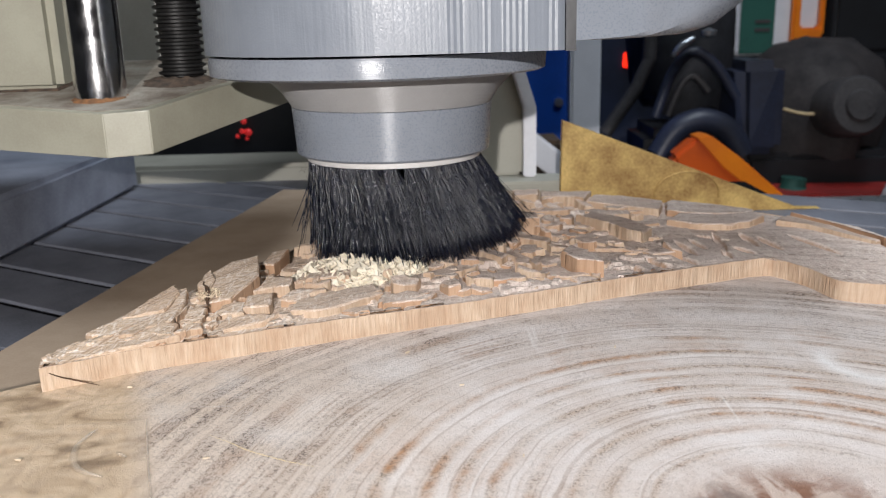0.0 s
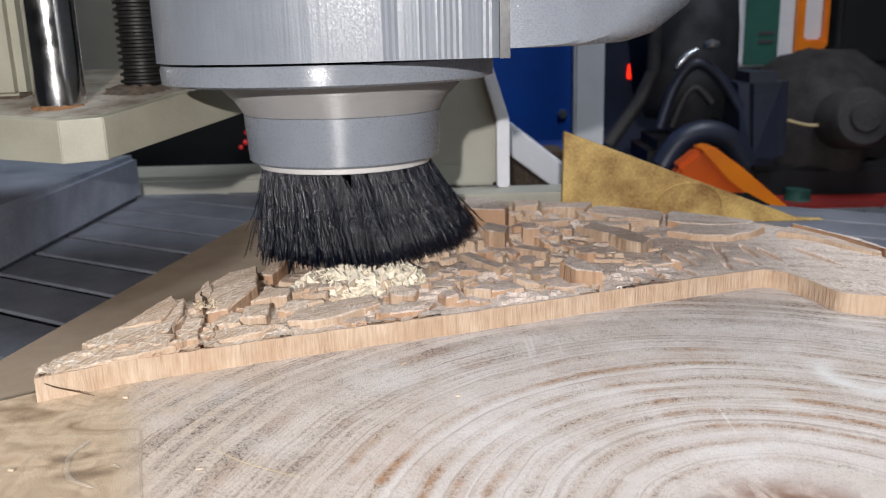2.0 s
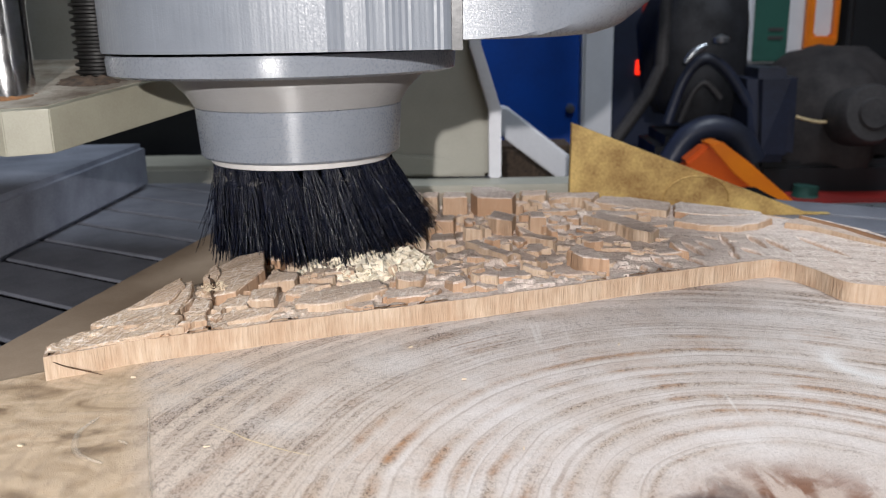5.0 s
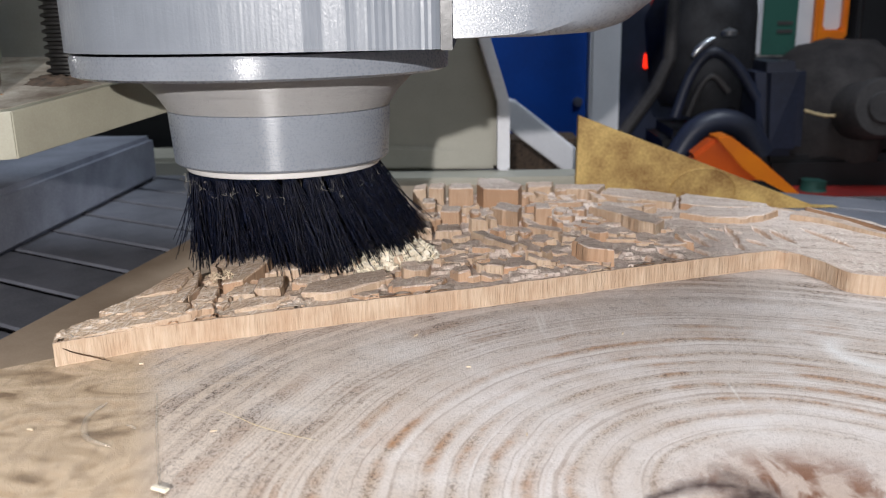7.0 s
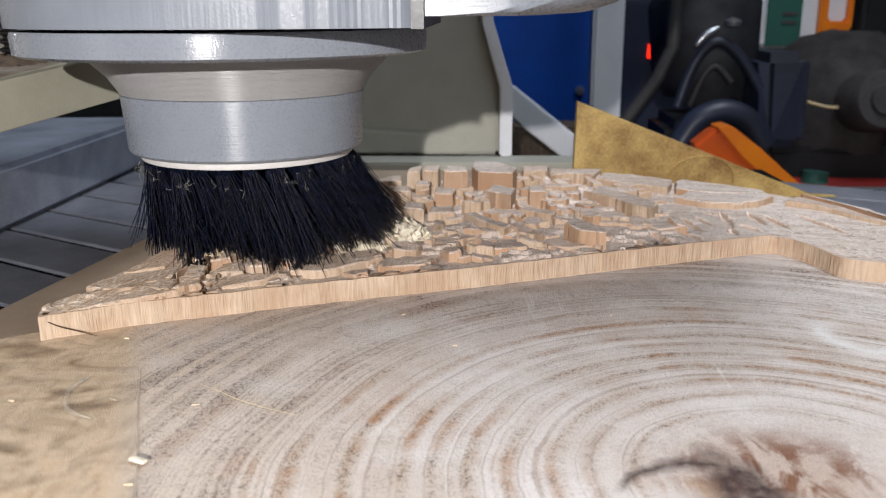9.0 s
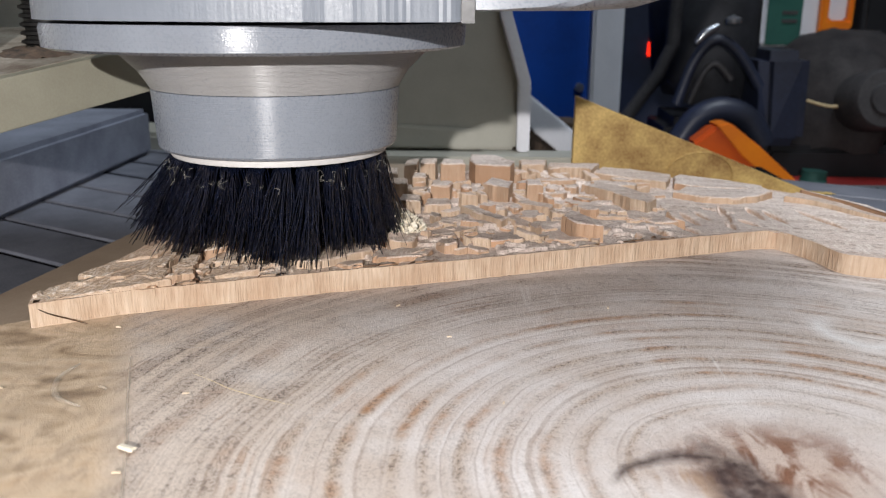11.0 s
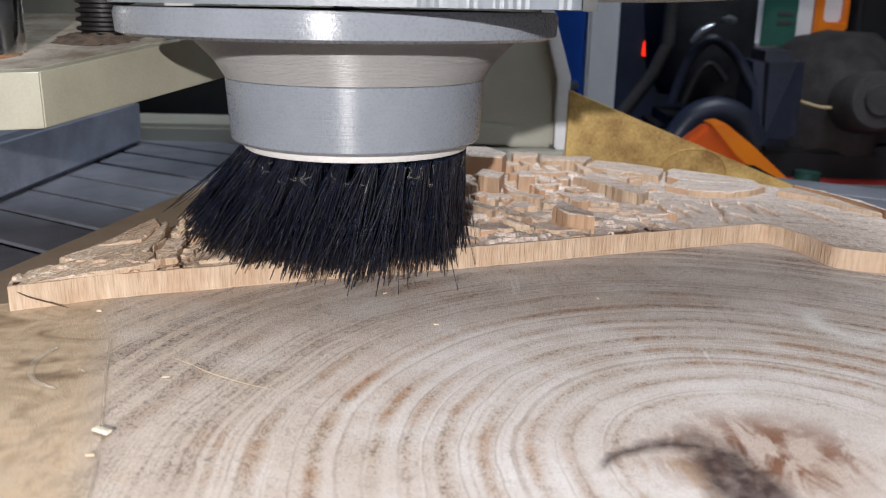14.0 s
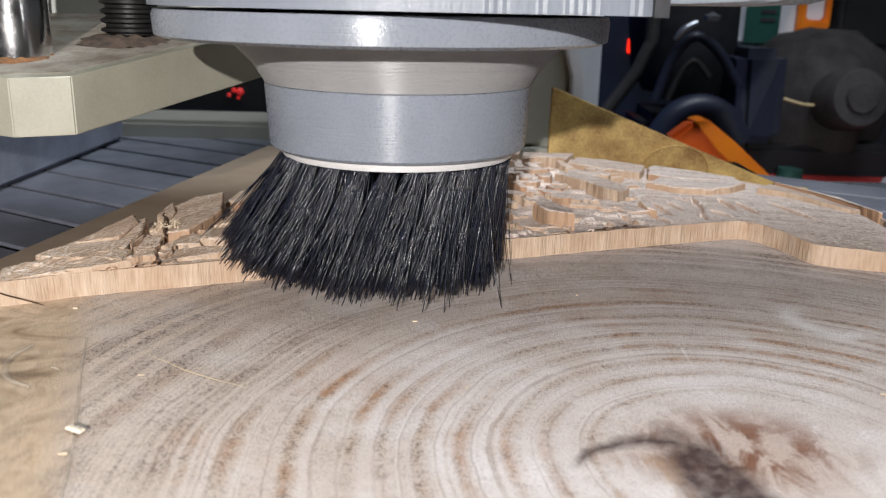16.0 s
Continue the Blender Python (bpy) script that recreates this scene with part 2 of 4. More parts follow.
def wood_carved():
    """Grey-pink scratched ring surface on what faces up, fresh tan cut wood on the sides."""
    k = Mat("carved_wood", 0.7, 0, 0.3)
    col, fine, pore, r = ring_colour(k)
    g = k.t.nodes.new("ShaderNodeNewGeometry")
    s = k.t.nodes.new("ShaderNodeSeparateXYZ")
    k.put(s, 0, g.outputs["Normal"])
    up = k.ramp(s.outputs[2], (0.45, 0.0), (0.80, 1.0))
    streak = k.noise(1100, 3, k.coord((1, 1, 0.12)))
    soft = k.noise(90, 3)
    side = k.ramp(streak, (0.25, (0.43, 0.31, 0.22)), (0.48, (0.55, 0.42, 0.31)), (0.75, (0.63, 0.505, 0.39)))
    side = k.mix(k.ramp(soft, (0.36, 0.50), (0.60, 0.0)), side, (0.40, 0.25, 0.155))
    x = k.t.nodes.new("ShaderNodeSeparateXYZ")
    k.put(x, 0, k.coord())
    left = k.ramp(k.math("MULTIPLY_ADD", x.outputs[0], 5.0, 0.5), (0.20, 1.0), (0.55, 0.0))
    tan_top = k.mix(k.ramp(k.noise1(r, 900, 2.0), (0.36, 1.0), (0.52, 0.0)), (0.66, 0.495, 0.35), (0.36, 0.235, 0.15))
    top = k.mix(k.math("MULTIPLY", left, 0.75), k.mix(0.45, col, (0.82, 0.63, 0.53)), tan_top)
    # pale torn fibres lying every way
    for sx, sy in ((1.0, 0.16), (0.2, 1.0)):
        fibre = k.ramp(k.noise(1200, 2, k.coord((sx, sy, 1)), 0.5, 1.0), (0.56, 0.0), (0.64, 0.75))
        top = k.mix(fibre, top, (0.86, 0.76, 0.68))
    gouge = k.ramp(k.noise(640, 3, k.coord((0.5, 1, 1)), 0.6, 1.2), (0.33, 0.65), (0.42, 0.0))
    top = k.mix(k.math("MULTIPLY", gouge, k.math("MULTIPLY_ADD", left, -0.75, 1.0)), top, (0.27, 0.175, 0.125))
    info = k.t.nodes.new("ShaderNodeObjectInfo")
    top = k.mix(k.ramp(info.outputs["Random"], (0.60, 0.0), (1.0, 0.40)), top, (0.52, 0.35, 0.24))
    side = k.mix(k.ramp(info.outputs["Random"], (0.0, 0.95), (0.55, 0.0)), side, (0.42, 0.25, 0.15))
    k.bump(k.math("ADD", streak, k.math("MULTIPLY", soft, 1.5)), 0.8, 0.0006)
    return k.done(k.mix(up, side, top))


def printed(name, colour, layer=4200.0, strength=0.35, gloss=0.26):
    """Grey printed plastic: fine horizontal layers that draw a highlight out upright, and glittering grit."""
    k = Mat(name, gloss, 0, 0.6)
    lay = k.noise(layer, 1.0, k.coord((0.02, 0.02, 1)))
    spot = k.noise(130, 3)
    grit = k.noise(2300, 2)
    tan = k.t.nodes.new("ShaderNodeTangent")
    tan.direction_type, tan.axis = "RADIAL", "Z"
    k.t.links.new(tan.outputs[0], k.b.inputs["Tangent"])
    k.b.inputs["Anisotropic"].default_value, k.b.inputs["Anisotropic Rotation"].default_value = 0.9, 0.25
    col = k.ramp(spot, (0.3, tuple(c * 0.92 for c in colour)), (0.7, colour))
    k.bump(k.math("MULTIPLY_ADD", lay, 1.0, k.math("MULTIPLY", grit, 0.8)), strength, 0.00012)
    return k.done(col, k.ramp(k.noise(1500, 2), (0.35, gloss + 0.14), (0.65, gloss - 0.04)))


def printed_upright(name, colour):
    """Printed plastic whose layers stand upright."""
    k = Mat(name, 0.4, 0, 0.5)
    lay = k.noise(760, 1.0, k.coord((1, 1, 0.03)))
    fine = k.noise(1500, 2.0)
    spot = k.noise(110, 3)
    col = k.ramp(spot, (0.3, tuple(c * 0.9 for c in colour)), (0.7, colour))
    k.bump(k.math("MULTIPLY_ADD", lay, 1.0, k.math("MULTIPLY", fine, 0.35)), 0.3, 0.0004)
    return k.done(col, k.ramp(fine, (0.35, 0.48), (0.65, 0.32)))


WOOD = wood_top()
CARVED = wood_carved()
PRINT = printed("printed_grey", (0.225, 0.25, 0.294))
PRINT_LIP = printed("printed_lip", (0.25, 0.274, 0.318), 3600, 0.35)
PRINT_CONE = printed("printed_cone", (0.275, 0.272, 0.274), 3000, 0.5, 0.30)
PRINT_BODY = printed_upright("printed_body", (0.225, 0.25, 0.292))
PLASTIC_WHITE = worn("white_plastic", (0.66, 0.66, 0.655), (0.58, 0.57, 0.56), 0.45)
CREAM = worn("cream_enamel", (0.39, 0.38, 0.305), (0.32, 0.305, 0.24), 0.38, 0, 45, 1500, 0.2)
CREAM_DARK = worn("column_enamel", (0.42, 0.41, 0.355), (0.36, 0.35, 0.30), 0.5, 0, 30, 700, 0.15)
DUSTY = worn("dusty_enamel", (0.34, 0.31, 0.26), (0.17, 0.13, 0.10), 0.75, 0, 120, 1600, 0.6)
CHROME = worn("chrome", (0.80, 0.80, 0.82), (0.62, 0.61, 0.60), 0.14, 1.0, 180, 1400, 0.12)
SCREW = worn("oiled_steel", (0.018, 0.017, 0.017), (0.008, 0.008, 0.008), 0.42, 0.0, 200, 1500, 0.4, 0.22)
SHEET = worn("pale_sheet", (0.50, 0.51, 0.485), (0.42, 0.42, 0.39), 0.5, 0, 40, 900, 0.2)
RUST_BRIGHT = worn("orange_rust", (0.30, 0.135, 0.05), (0.09, 0.05, 0.03), 0.9, 0, 420, 2400, 0.9)
RUST = worn("rust_dust", (0.115, 0.075, 0.05), (0.035, 0.027, 0.022), 0.9, 0, 300, 2000, 0.9)
NYLON = worn("black_nylon", (0.009, 0.013, 0.032), (0.004, 0.005, 0.012), 0.25, 0, 300, 3000, 0.1, 0.58)
SLAT = worn("grey_extrusion", (0.23, 0.24, 0.285), (0.13, 0.137, 0.165), 0.5, 0.1, 25, 900, 0.2)
RAIL = worn("rail_steel", (0.36, 0.385, 0.47), (0.20, 0.215, 0.27), 0.5, 0.1, 22, 900, 0.2)
MDF = worn("fibre_board", (0.42, 0.32, 0.235), (0.33, 0.245, 0.175), 0.85, 0, 35, 1600, 0.3)
BLACK = worn("black_plastic", (0.022, 0.023, 0.027), (0.012, 0.012, 0.014), 0.35, 0, 20, 500, 0.2)
SMOKE = worn("smoky_plastic", (0.032, 0.040, 0.075), (0.014, 0.017, 0.03), 0.4, 0, 12, 300, 0.2)
DARK_WALL = worn("dark_wall", (0.03, 0.03, 0.033), (0.014, 0.014, 0.016), 0.9, 0, 4, 60, 0.2)
BLUE = worn("blue_panel", (0.012, 0.10, 0.55), (0.010, 0.07, 0.38), 0.45, 0, 10, 300, 0.1)
WHITE = worn("white_enamel", (0.80, 0.81, 0.86), (0.68, 0.69, 0.74), 0.4, 0, 14, 400, 0.1)
ORANGE = worn("orange_plastic", (0.95, 0.27, 0.015), (0.80, 0.19, 0.01), 0.35, 0, 20, 500, 0.1)
RED = worn("red_plastic", (0.45, 0.03, 0.025), (0.22, 0.02, 0.018), 0.45, 0, 12, 300, 0.1)
GREEN = worn("green_card", (0.02, 0.11, 0.085), (0.012, 0.06, 0.05), 0.6, 0, 12, 300, 0.1)
GREY = worn("grey_cast", (0.08, 0.075, 0.078), (0.03, 0.028, 0.031), 0.6, 0.2, 14, 300, 0.3)
PALE = worn("pale_cloth", (0.72, 0.73, 0.78), (0.48, 0.49, 0.53), 0.8, 0, 30, 500, 0.4)
STEEL = worn("bare_steel", (0.62, 0.66, 0.72), (0.45, 0.48, 0.53), 0.3, 0.9, 60, 900, 0.2)
BRASS = worn("ochre_ply", (0.72, 0.50, 0.17), (0.27, 0.14, 0.04), 0.55, 0, 42, 700, 0.25)
SHAVING = worn("pale_shaving", (0.88, 0.82, 0.70), (0.80, 0.70, 0.54), 0.8, 0, 400, 2000, 0.5)
BARK = worn("rough_wood", (0.46, 0.34, 0.23), (0.22, 0.145, 0.09), 0.85, 0, 70, 700, 0.8)


def glow(name, colour, strength):
    k = Mat(name, 0.4)
    k.b.inputs["Emission Color"].default_value = (*colour, 1)
    k.b.inputs["Emission Strength"].default_value = strength
    return k.done(colour)


LED = glow("red_lamp", (1.0, 0.03, 0.01), 1.4)
LED_DIM = glow("dim_red_lamp", (1.0, 0.05, 0.05), 0.22)


def clear_film(name, colour, cover, gloss):
    """Thin clear plastic, faintly milky and glossy."""
    k = Mat(name, gloss, 0, 0.5)
    k.put(k.b, "Alpha", k.ramp(k.noise(90, 4), (0.35, cover * 0.4), (0.65, cover)))
    k.bump(k.noise(160, 3), 0.4, 0.0006)
    return k.done(colour)


TAPE = clear_film("clear_tape", (0.62, 0.52, 0.40), 0.07, 0.25)
TAPE_FOLD = clear_film("tape_fold", (0.70, 0.62, 0.52), 0.34, 0.3)
FLUFF = worn("grey_fluff", (0.22, 0.21, 0.19), (0.12, 0.115, 0.10), 0.9, 0, 300, 2000, 0.2)
ORANGE_DARK = worn("deep_orange_plastic", (0.80, 0.125, 0.008), (0.62, 0.085, 0.006), 0.4, 0, 20, 500, 0.1)
CRUMB = worn("wood_crumb", (0.72, 0.60, 0.45), (0.6, 0.47, 0.33), 0.8, 0, 400, 2000, 0.5)
GREY_BROWN = worn("grey_brown", (0.038, 0.032, 0.033), (0.016, 0.014, 0.016), 0.75, 0, 24, 260, 0.6)
BLACK_MATT = worn("matt_black", (0.030, 0.031, 0.038), (0.010, 0.010, 0.013), 0.65, 0, 30, 400, 0.5)
# near-black without sheen: the shade in the slat gaps as a colour
SLOT = worn("slot_shade", (0.012, 0.012, 0.014), (0.006, 0.006, 0.007), 0.95, 0, 60, 600, 0.4, 0.04)
RESIN = worn("resin", (0.66, 0.52, 0.30), (0.58, 0.45, 0.26), 0.4, 0, 300, 1500, 0.2)
BARK_DARK = worn("dark_split", (0.10, 0.055, 0.03), (0.035, 0.02, 0.012), 0.9, 0, 300, 1500, 0.6)


# ---- building helpers ----
def mesh(name, bm, material, smooth=None):
    bmesh.ops.recalc_face_normals(bm, faces=bm.faces)
    me = bpy.data.meshes.new(name)
    if smooth is not None:
        for f in bm.faces:
            f.smooth = True
        for e in bm.edges:
            if len(e.link_faces) == 2 and e.calc_face_angle(0) > radians(smooth):
                e.smooth = False
    bm.to_mesh(me)
    bm.free()
    me.materials.append(material)
    return me


def thing(name, label, category, at=(0, 0, 0), group="", kind=""):
    ob = new(name)
    ob.empty_display_size = 0.01
    ob.location = at
    return tagged(ob, label, category, group, kind)


def part(name, bm, material, parent, label="", smooth=None):
    ob = new(name, mesh(name, bm, material, smooth))
    ob.parent = parent
    if label:
        tagged(ob, label)
    return ob


def solo(name, bm, material, label, category, smooth=None, kind="", group=""):
    return tagged(new(name, mesh(name, bm, material, smooth)), label, category, group, kind)


def bevel(bm, width, seg=2, angle=30):
    es = [e for e in bm.edges if len(e.link_faces) == 2 and e.calc_face_angle(0) > radians(angle)]
    bmesh.ops.bevel(bm, geom=es, offset=width, segments=seg, affect="EDGES", clamp_overlap=True)
    return bm


def prism(points, z0, z1, bm=None, top=None):
    """An upright prism over a plan outline; top: outline of the upper face, if it differs."""
    bm = bm or bmesh.new()
    low = [bm.verts.new((x, y, z0)) for x, y in points]
    high = [bm.verts.new((q[0], q[1], q[2] if len(q) > 2 else z1)) for q in (top or points)]
    bm.faces.new(low[::-1])
    bm.faces.new(high)
    n = len(low)
    for i in range(n):
        bm.faces.new((low[i], low[(i + 1) % n], high[(i + 1) % n], high[i]))
    return bm


def slab_xz(points, y0, y1, bm=None):
    """A plate with an outline in x and z, between two depths."""
    bm = prism([(x, z) for x, z in points], y0, y1, bm)
    return bm


def upright(points, y0, y1, round_by=0.0):
    bm = prism(points, -y1, -y0)
    bmesh.ops.rotate(bm, verts=bm.verts, cent=(0, 0, 0), matrix=Matrix.Rotation(radians(90), 3, "X"))
    bmesh.ops.recalc_face_normals(bm, faces=bm.faces)
    return bevel(bm, round_by) if round_by else bm


def box(x0, x1, y0, y1, z0, z1, round_by=0.0, bm=None):
    fresh = prism([(x0, y0), (x1, y0), (x1, y1), (x0, y1)], z0, z1)
    bmesh.ops.recalc_face_normals(fresh, faces=fresh.faces)
    return bevel(fresh, round_by) if round_by else fresh


def lathe(profile, n=96, centre=(0, 0, 0)):
    """Turns a profile of radius and height round the z axis."""
    bm = bmesh.new()
    rings = []
    for r, z in profile:
        if r < 1e-6:
            rings.append([bm.verts.new((centre[0], centre[1], centre[2] + z))])
        else:
            rings.append([bm.verts.new((centre[0] + r * math.cos(a), centre[1] + r * math.sin(a), centre[2] + z)) for a in (2 * math.pi * i / n for i in range(n))])
    for p, q in zip(rings, rings[1:]):
        for i in range(n):
            j = (i + 1) % n
            if len(p) == 1:
                bm.faces.new((p[0], q[j], q[i]))
            elif len(q) == 1:
                bm.faces.new((p[i], p[j], q[0]))
            else:
                bm.faces.new((p[i], p[j], q[j], q[i]))
    return bm


def tube(points, radius, n=10, bm=None):
    bm = bm or bmesh.new()
    pts = [Vector(p) for p in points]
    rings = []
    for i, p in enumerate(pts):
        d = (pts[min(i + 1, len(pts) - 1)] - pts[max(i - 1, 0)]).normalized()
        u = d.orthogonal().normalized()
        if rings:
            u = (last - d * last.dot(d)).normalized()
        last = u
        v = d.cross(u)
        r = radius[i] if isinstance(radius, (list, tuple)) else radius
        rings.append([bm.verts.new(p + r * (math.cos(a) * u + math.sin(a) * v)) for a in (2 * math.pi * k / n for k in range(n))])
    for p, q in zip(rings, rings[1:]):
        for i in range(n):
            bm.faces.new((p[i], p[(i + 1) % n], q[(i + 1) % n], q[i]))
    bm.faces.new(rings[0][::-1])
    bm.faces.new(rings[-1])
    return bm


def curve(points, n):
    """Points along a smooth line through those given."""
    pts = [Vector(p) for p in points]
    out = []
    for i in range(len(pts) - 1):
        a, b, c, d = pts[max(i - 1, 0)], pts[i], pts[i + 1], pts[min(i + 2, len(pts) - 1)]
        for k in range(n):
            t = k / n
            out.append(0.5 * ((2 * b) + (c - a) * t + (2 * a - 5 * b + 4 * c - d) * t * t + (3 * b - a - 3 * c + d) * t ** 3))
    return out + [pts[-1]]


def rough(bm, amount, scale):
    for v in bm.verts:
        v.co += Vector(noise.noise_vector(v.co * scale)) * amount
    return bm


# ---- the setting ----
def shell():
    solo("floor", box(-1.6, 2.2, -1.6, 3.2, -0.95, -0.90), DARK_WALL, "dark workshop floor under the machine", "floor", kind="structure")
    solo("wall_north", box(-1.6, 2.2, 3.2, 3.25, -0.90, 1.6), DARK_WALL, "dark workshop wall behind the tools", "wall", kind="structure")
    solo("wall_west", box(-1.65, -1.6, -1.6, 3.2, -0.90, 1.6), DARK_WALL, "dark workshop wall", "wall", kind="structure")
    solo("wall_east", box(2.2, 2.25, -1.6, 3.2, -0.90, 1.6), DARK_WALL, "dark workshop wall", "wall", kind="structure")
    solo("wall_south", box(-1.6, 2.2, -1.65, -1.6, -0.90, 1.6), DARK_WALL, "dark workshop wall", "wall", kind="structure")
    solo("ceiling", box(-1.65, 2.25, -1.65, 3.25, 1.6, 1.65), DARK_WALL, "dark workshop ceiling over the machine", "ceiling", kind="structure")
    solo("workbench_top", box(-1.0, 1.6, -0.5, 2.0, -0.26, -0.215, 0.004), BLACK_MATT, "dark grey bench top strewn with tools", "bench top", kind="structure")


shell()


# ---- the machine's bed ----
def cnc_bed():
    bed = thing("machine_bed", "dark grey slotted aluminium machine bed", "machine bed")
    a = radians(-30)
    along, across = Vector((math.cos(a), math.sin(a), 0)), Vector((-math.sin(a), math.cos(a), 0))
    start = Vector((-0.214, 0.391, 0))
    pitch = 0.0345
    shape = prism([(-0.16, 0.0022), (0.42, 0.0022), (0.42, pitch - 0.0022), (-0.16, pitch - 0.0022)], -0.012, 0)
    bmesh.ops.recalc_face_normals(shape, faces=shape.faces)
    me = mesh("slat", bevel(shape, 0.0004, 1), SLAT)
    for i in range(-9, 9):
        ob = new("slat", me)
        ob.parent = bed
        ob.matrix_basis = Matrix.Translation(start + across * (i * pitch) + Vector((0, 0, -0.027))) @ Matrix.Rotation(a, 4, "Z")
    # raised close under the slat tops so the gaps look shaded
    part("bed_plate", box(-0.48, 0.20, -0.1, 0.562, -0.215, -0.0284, 0.002), SLOT, bed, "near-black plate filling the slat gaps in place of their shade")
    part("side_rail", box(-0.34, -0.214, -0.1, 0.585, -0.0265, 0.004, 0.003), RAIL, bed, "grey-blue steel side rail")
    part("rear_beam", box(-0.46, -0.02, 0.60, 0.66, -0.2148, -0.015, 0.003), CREAM_DARK, bed, "olive grey painted rear beam")
    part("cross_beam", box(-0.072, 0.070, 0.480, 0.506, -0.0283, -0.0100, 0.001), CREAM_DARK, bed, "olive grey painted cross beam")
    part("side_beam", box(0.2005, 0.46, 0.40, 0.550, -0.215, -0.041, 0.003), BLACK, bed)
    return bed


cnc_bed()
solo("spoil_board", bevel(prism([(-0.152, 0.15), (-0.137, 0.25), (-0.097, 0.498), (0.055, 0.474), (0.105, 0.33), (0.160, 0.20), (0.170, 0.02), (-0.16, 0.02)], -0.0268, -0.0142), 0.0012),
     MDF, "brown fibre board clamped on the machine bed", "board")


# ---- the carved log slice ----
FRONT = [(-0.094, 0.181), (-0.085, 0.186), (-0.076, 0.191), (-0.053, 0.200), (-0.035, 0.207), (-0.014, 0.2145), (0.005, 0.221), (0.030, 0.231),
         (0.055, 0.241), (0.079, 0.250), (0.098, 0.2565), (0.104, 0.252), (0.108, 0.243), (0.1105, 0.233), (0.116, 0.229), (0.124, 0.2265), (0.138, 0.222)]
BACK = [(0.146, 0.262), (0.142, 0.286), (0.135, 0.302), (0.122, 0.318), (0.104, 0.333), (0.086, 0.343), (0.064, 0.352), (0.035, 0.356), (0.006, 0.352),
        (-0.022, 0.333), (-0.045, 0.296), (-0.066, 0.256), (-0.080, 0.226), (-0.089, 0.202), (-0.0965, 0.188)]


def front_y(x):
    for (a, b), (c, d) in zip(FRONT, FRONT[1:]):
        if a <= x <= c:
            return b + (d - b) * (x - a) / (c - a)
    return FRONT[0][1] if x < FRONT[0][0] else FRONT[-1][1]


def back_y(x):
    pts = BACK[::-1]
    for (a, b), (c, d) in zip(pts, pts[1:]):
        if min(a, c) <= x <= max(a, c) and abs(c - a) > 1e-9:
            return b + (d - b) * (x - a) / (c - a)
    return 0.2


def wood_slice():
    wood = thing("log_slice", "pale carved log slice with growth rings lying on the board", "log slice")
    rnd = random.Random(4)
    # the planed face round the pith
    face = [(-0.118, 0.172), (-0.112, 0.150), (-0.100, 0.118), (-0.083, 0.080), (-0.05, 0.045), (0.0, 0.022), (0.06, 0.018), (0.12, 0.04), (0.160, 0.09), (0.176, 0.15), (0.172, 0.21),
            (0.16, 0.25)]
    rim = [(p[0], p[1]) for p in curve([(*q, 0) for q in face], 6)] + [(p[0], p[1]) for p in curve([(*q, 0) for q in BACK], 5)]
    rim = [(x + 0.0012 * noise.noise(Vector((x, y, 0)) * 160), y + 0.0012 * noise.noise(Vector((x, y, 3)) * 160)) for x, y in rim]
    wide = [(0.03 + (x - 0.03) * 1.012, 0.18 + (y - 0.18) * 1.012) for x, y in rim]
    bm = bmesh.new()
    loops = []
    for pts, z in ((rim, -0.0138), (wide, -0.009), (wide, -0.003), (rim, 0.0)):
        loops.append([bm.verts.new((x, y, z)) for x, y in pts])
    n = len(rim)
    for p, q in zip(loops, loops[1:]):
        for i in range(n):
            bm.faces.new((p[i], p[(i + 1) % n], q[(i + 1) % n], q[i]))
    bm.faces.new(loops[0][::-1])
    bm.faces.new(loops[-1])
    part("ring_face", bm, WOOD, wood, "planed end grain with brown rings and a dark heart")
    # the terrace that stands proud of the planed face
    front = [Vector((p[0], p[1] + 0.0005 * noise.noise(Vector(p) * 300), 0)) for p in curve([(*q, 0) for q in FRONT], 14)]
    back = curve([(*q, 0) for q in BACK], 6)
    ring = [(p[0], p[1]) for p in front] + [(p[0], p[1]) for p in back]
    crest = [(x, y, 0.0058 + 0.0002 * noise.noise(Vector((x, 0.2, 0)) * 210)) for x, y in ring]
    bm = prism(ring, -0.0005, 0.0034)
    # its upright edge, proud of the floor of the slits
    n = len(ring)
    inner = []
    for i, (x, y) in enumerate(ring):
        (ax, ay), (bx, by) = ring[i - 1], ring[(i + 1) % n]
        d = math.hypot(bx - ax, by - ay) or 1.0
        inner.append((x - (by - ay) / d * 0.0009, y + (bx - ax) / d * 0.0009))
    low_out = [bm.verts.new((x, y, 0.0034)) for x, y in ring]
    top_out = [bm.verts.new(q) for q in crest]
    top_in = [bm.verts.new((x, y, q[2])) for (x, y), q in zip(inner, crest)]
    low_in = [bm.verts.new((x, y, 0.0034)) for x, y in inner]
    for i in range(n):
        k = (i + 1) % n
        for p, q in ((low_out, top_out), (top_out, top_in), (top_in, low_in)):
            bm.faces.new((p[i], p[k], q[k], q[i]))
    part("terrace", bm, CARVED, wood, "raised terrace with a fresh tan cut edge")
    return wood


log = wood_slice()


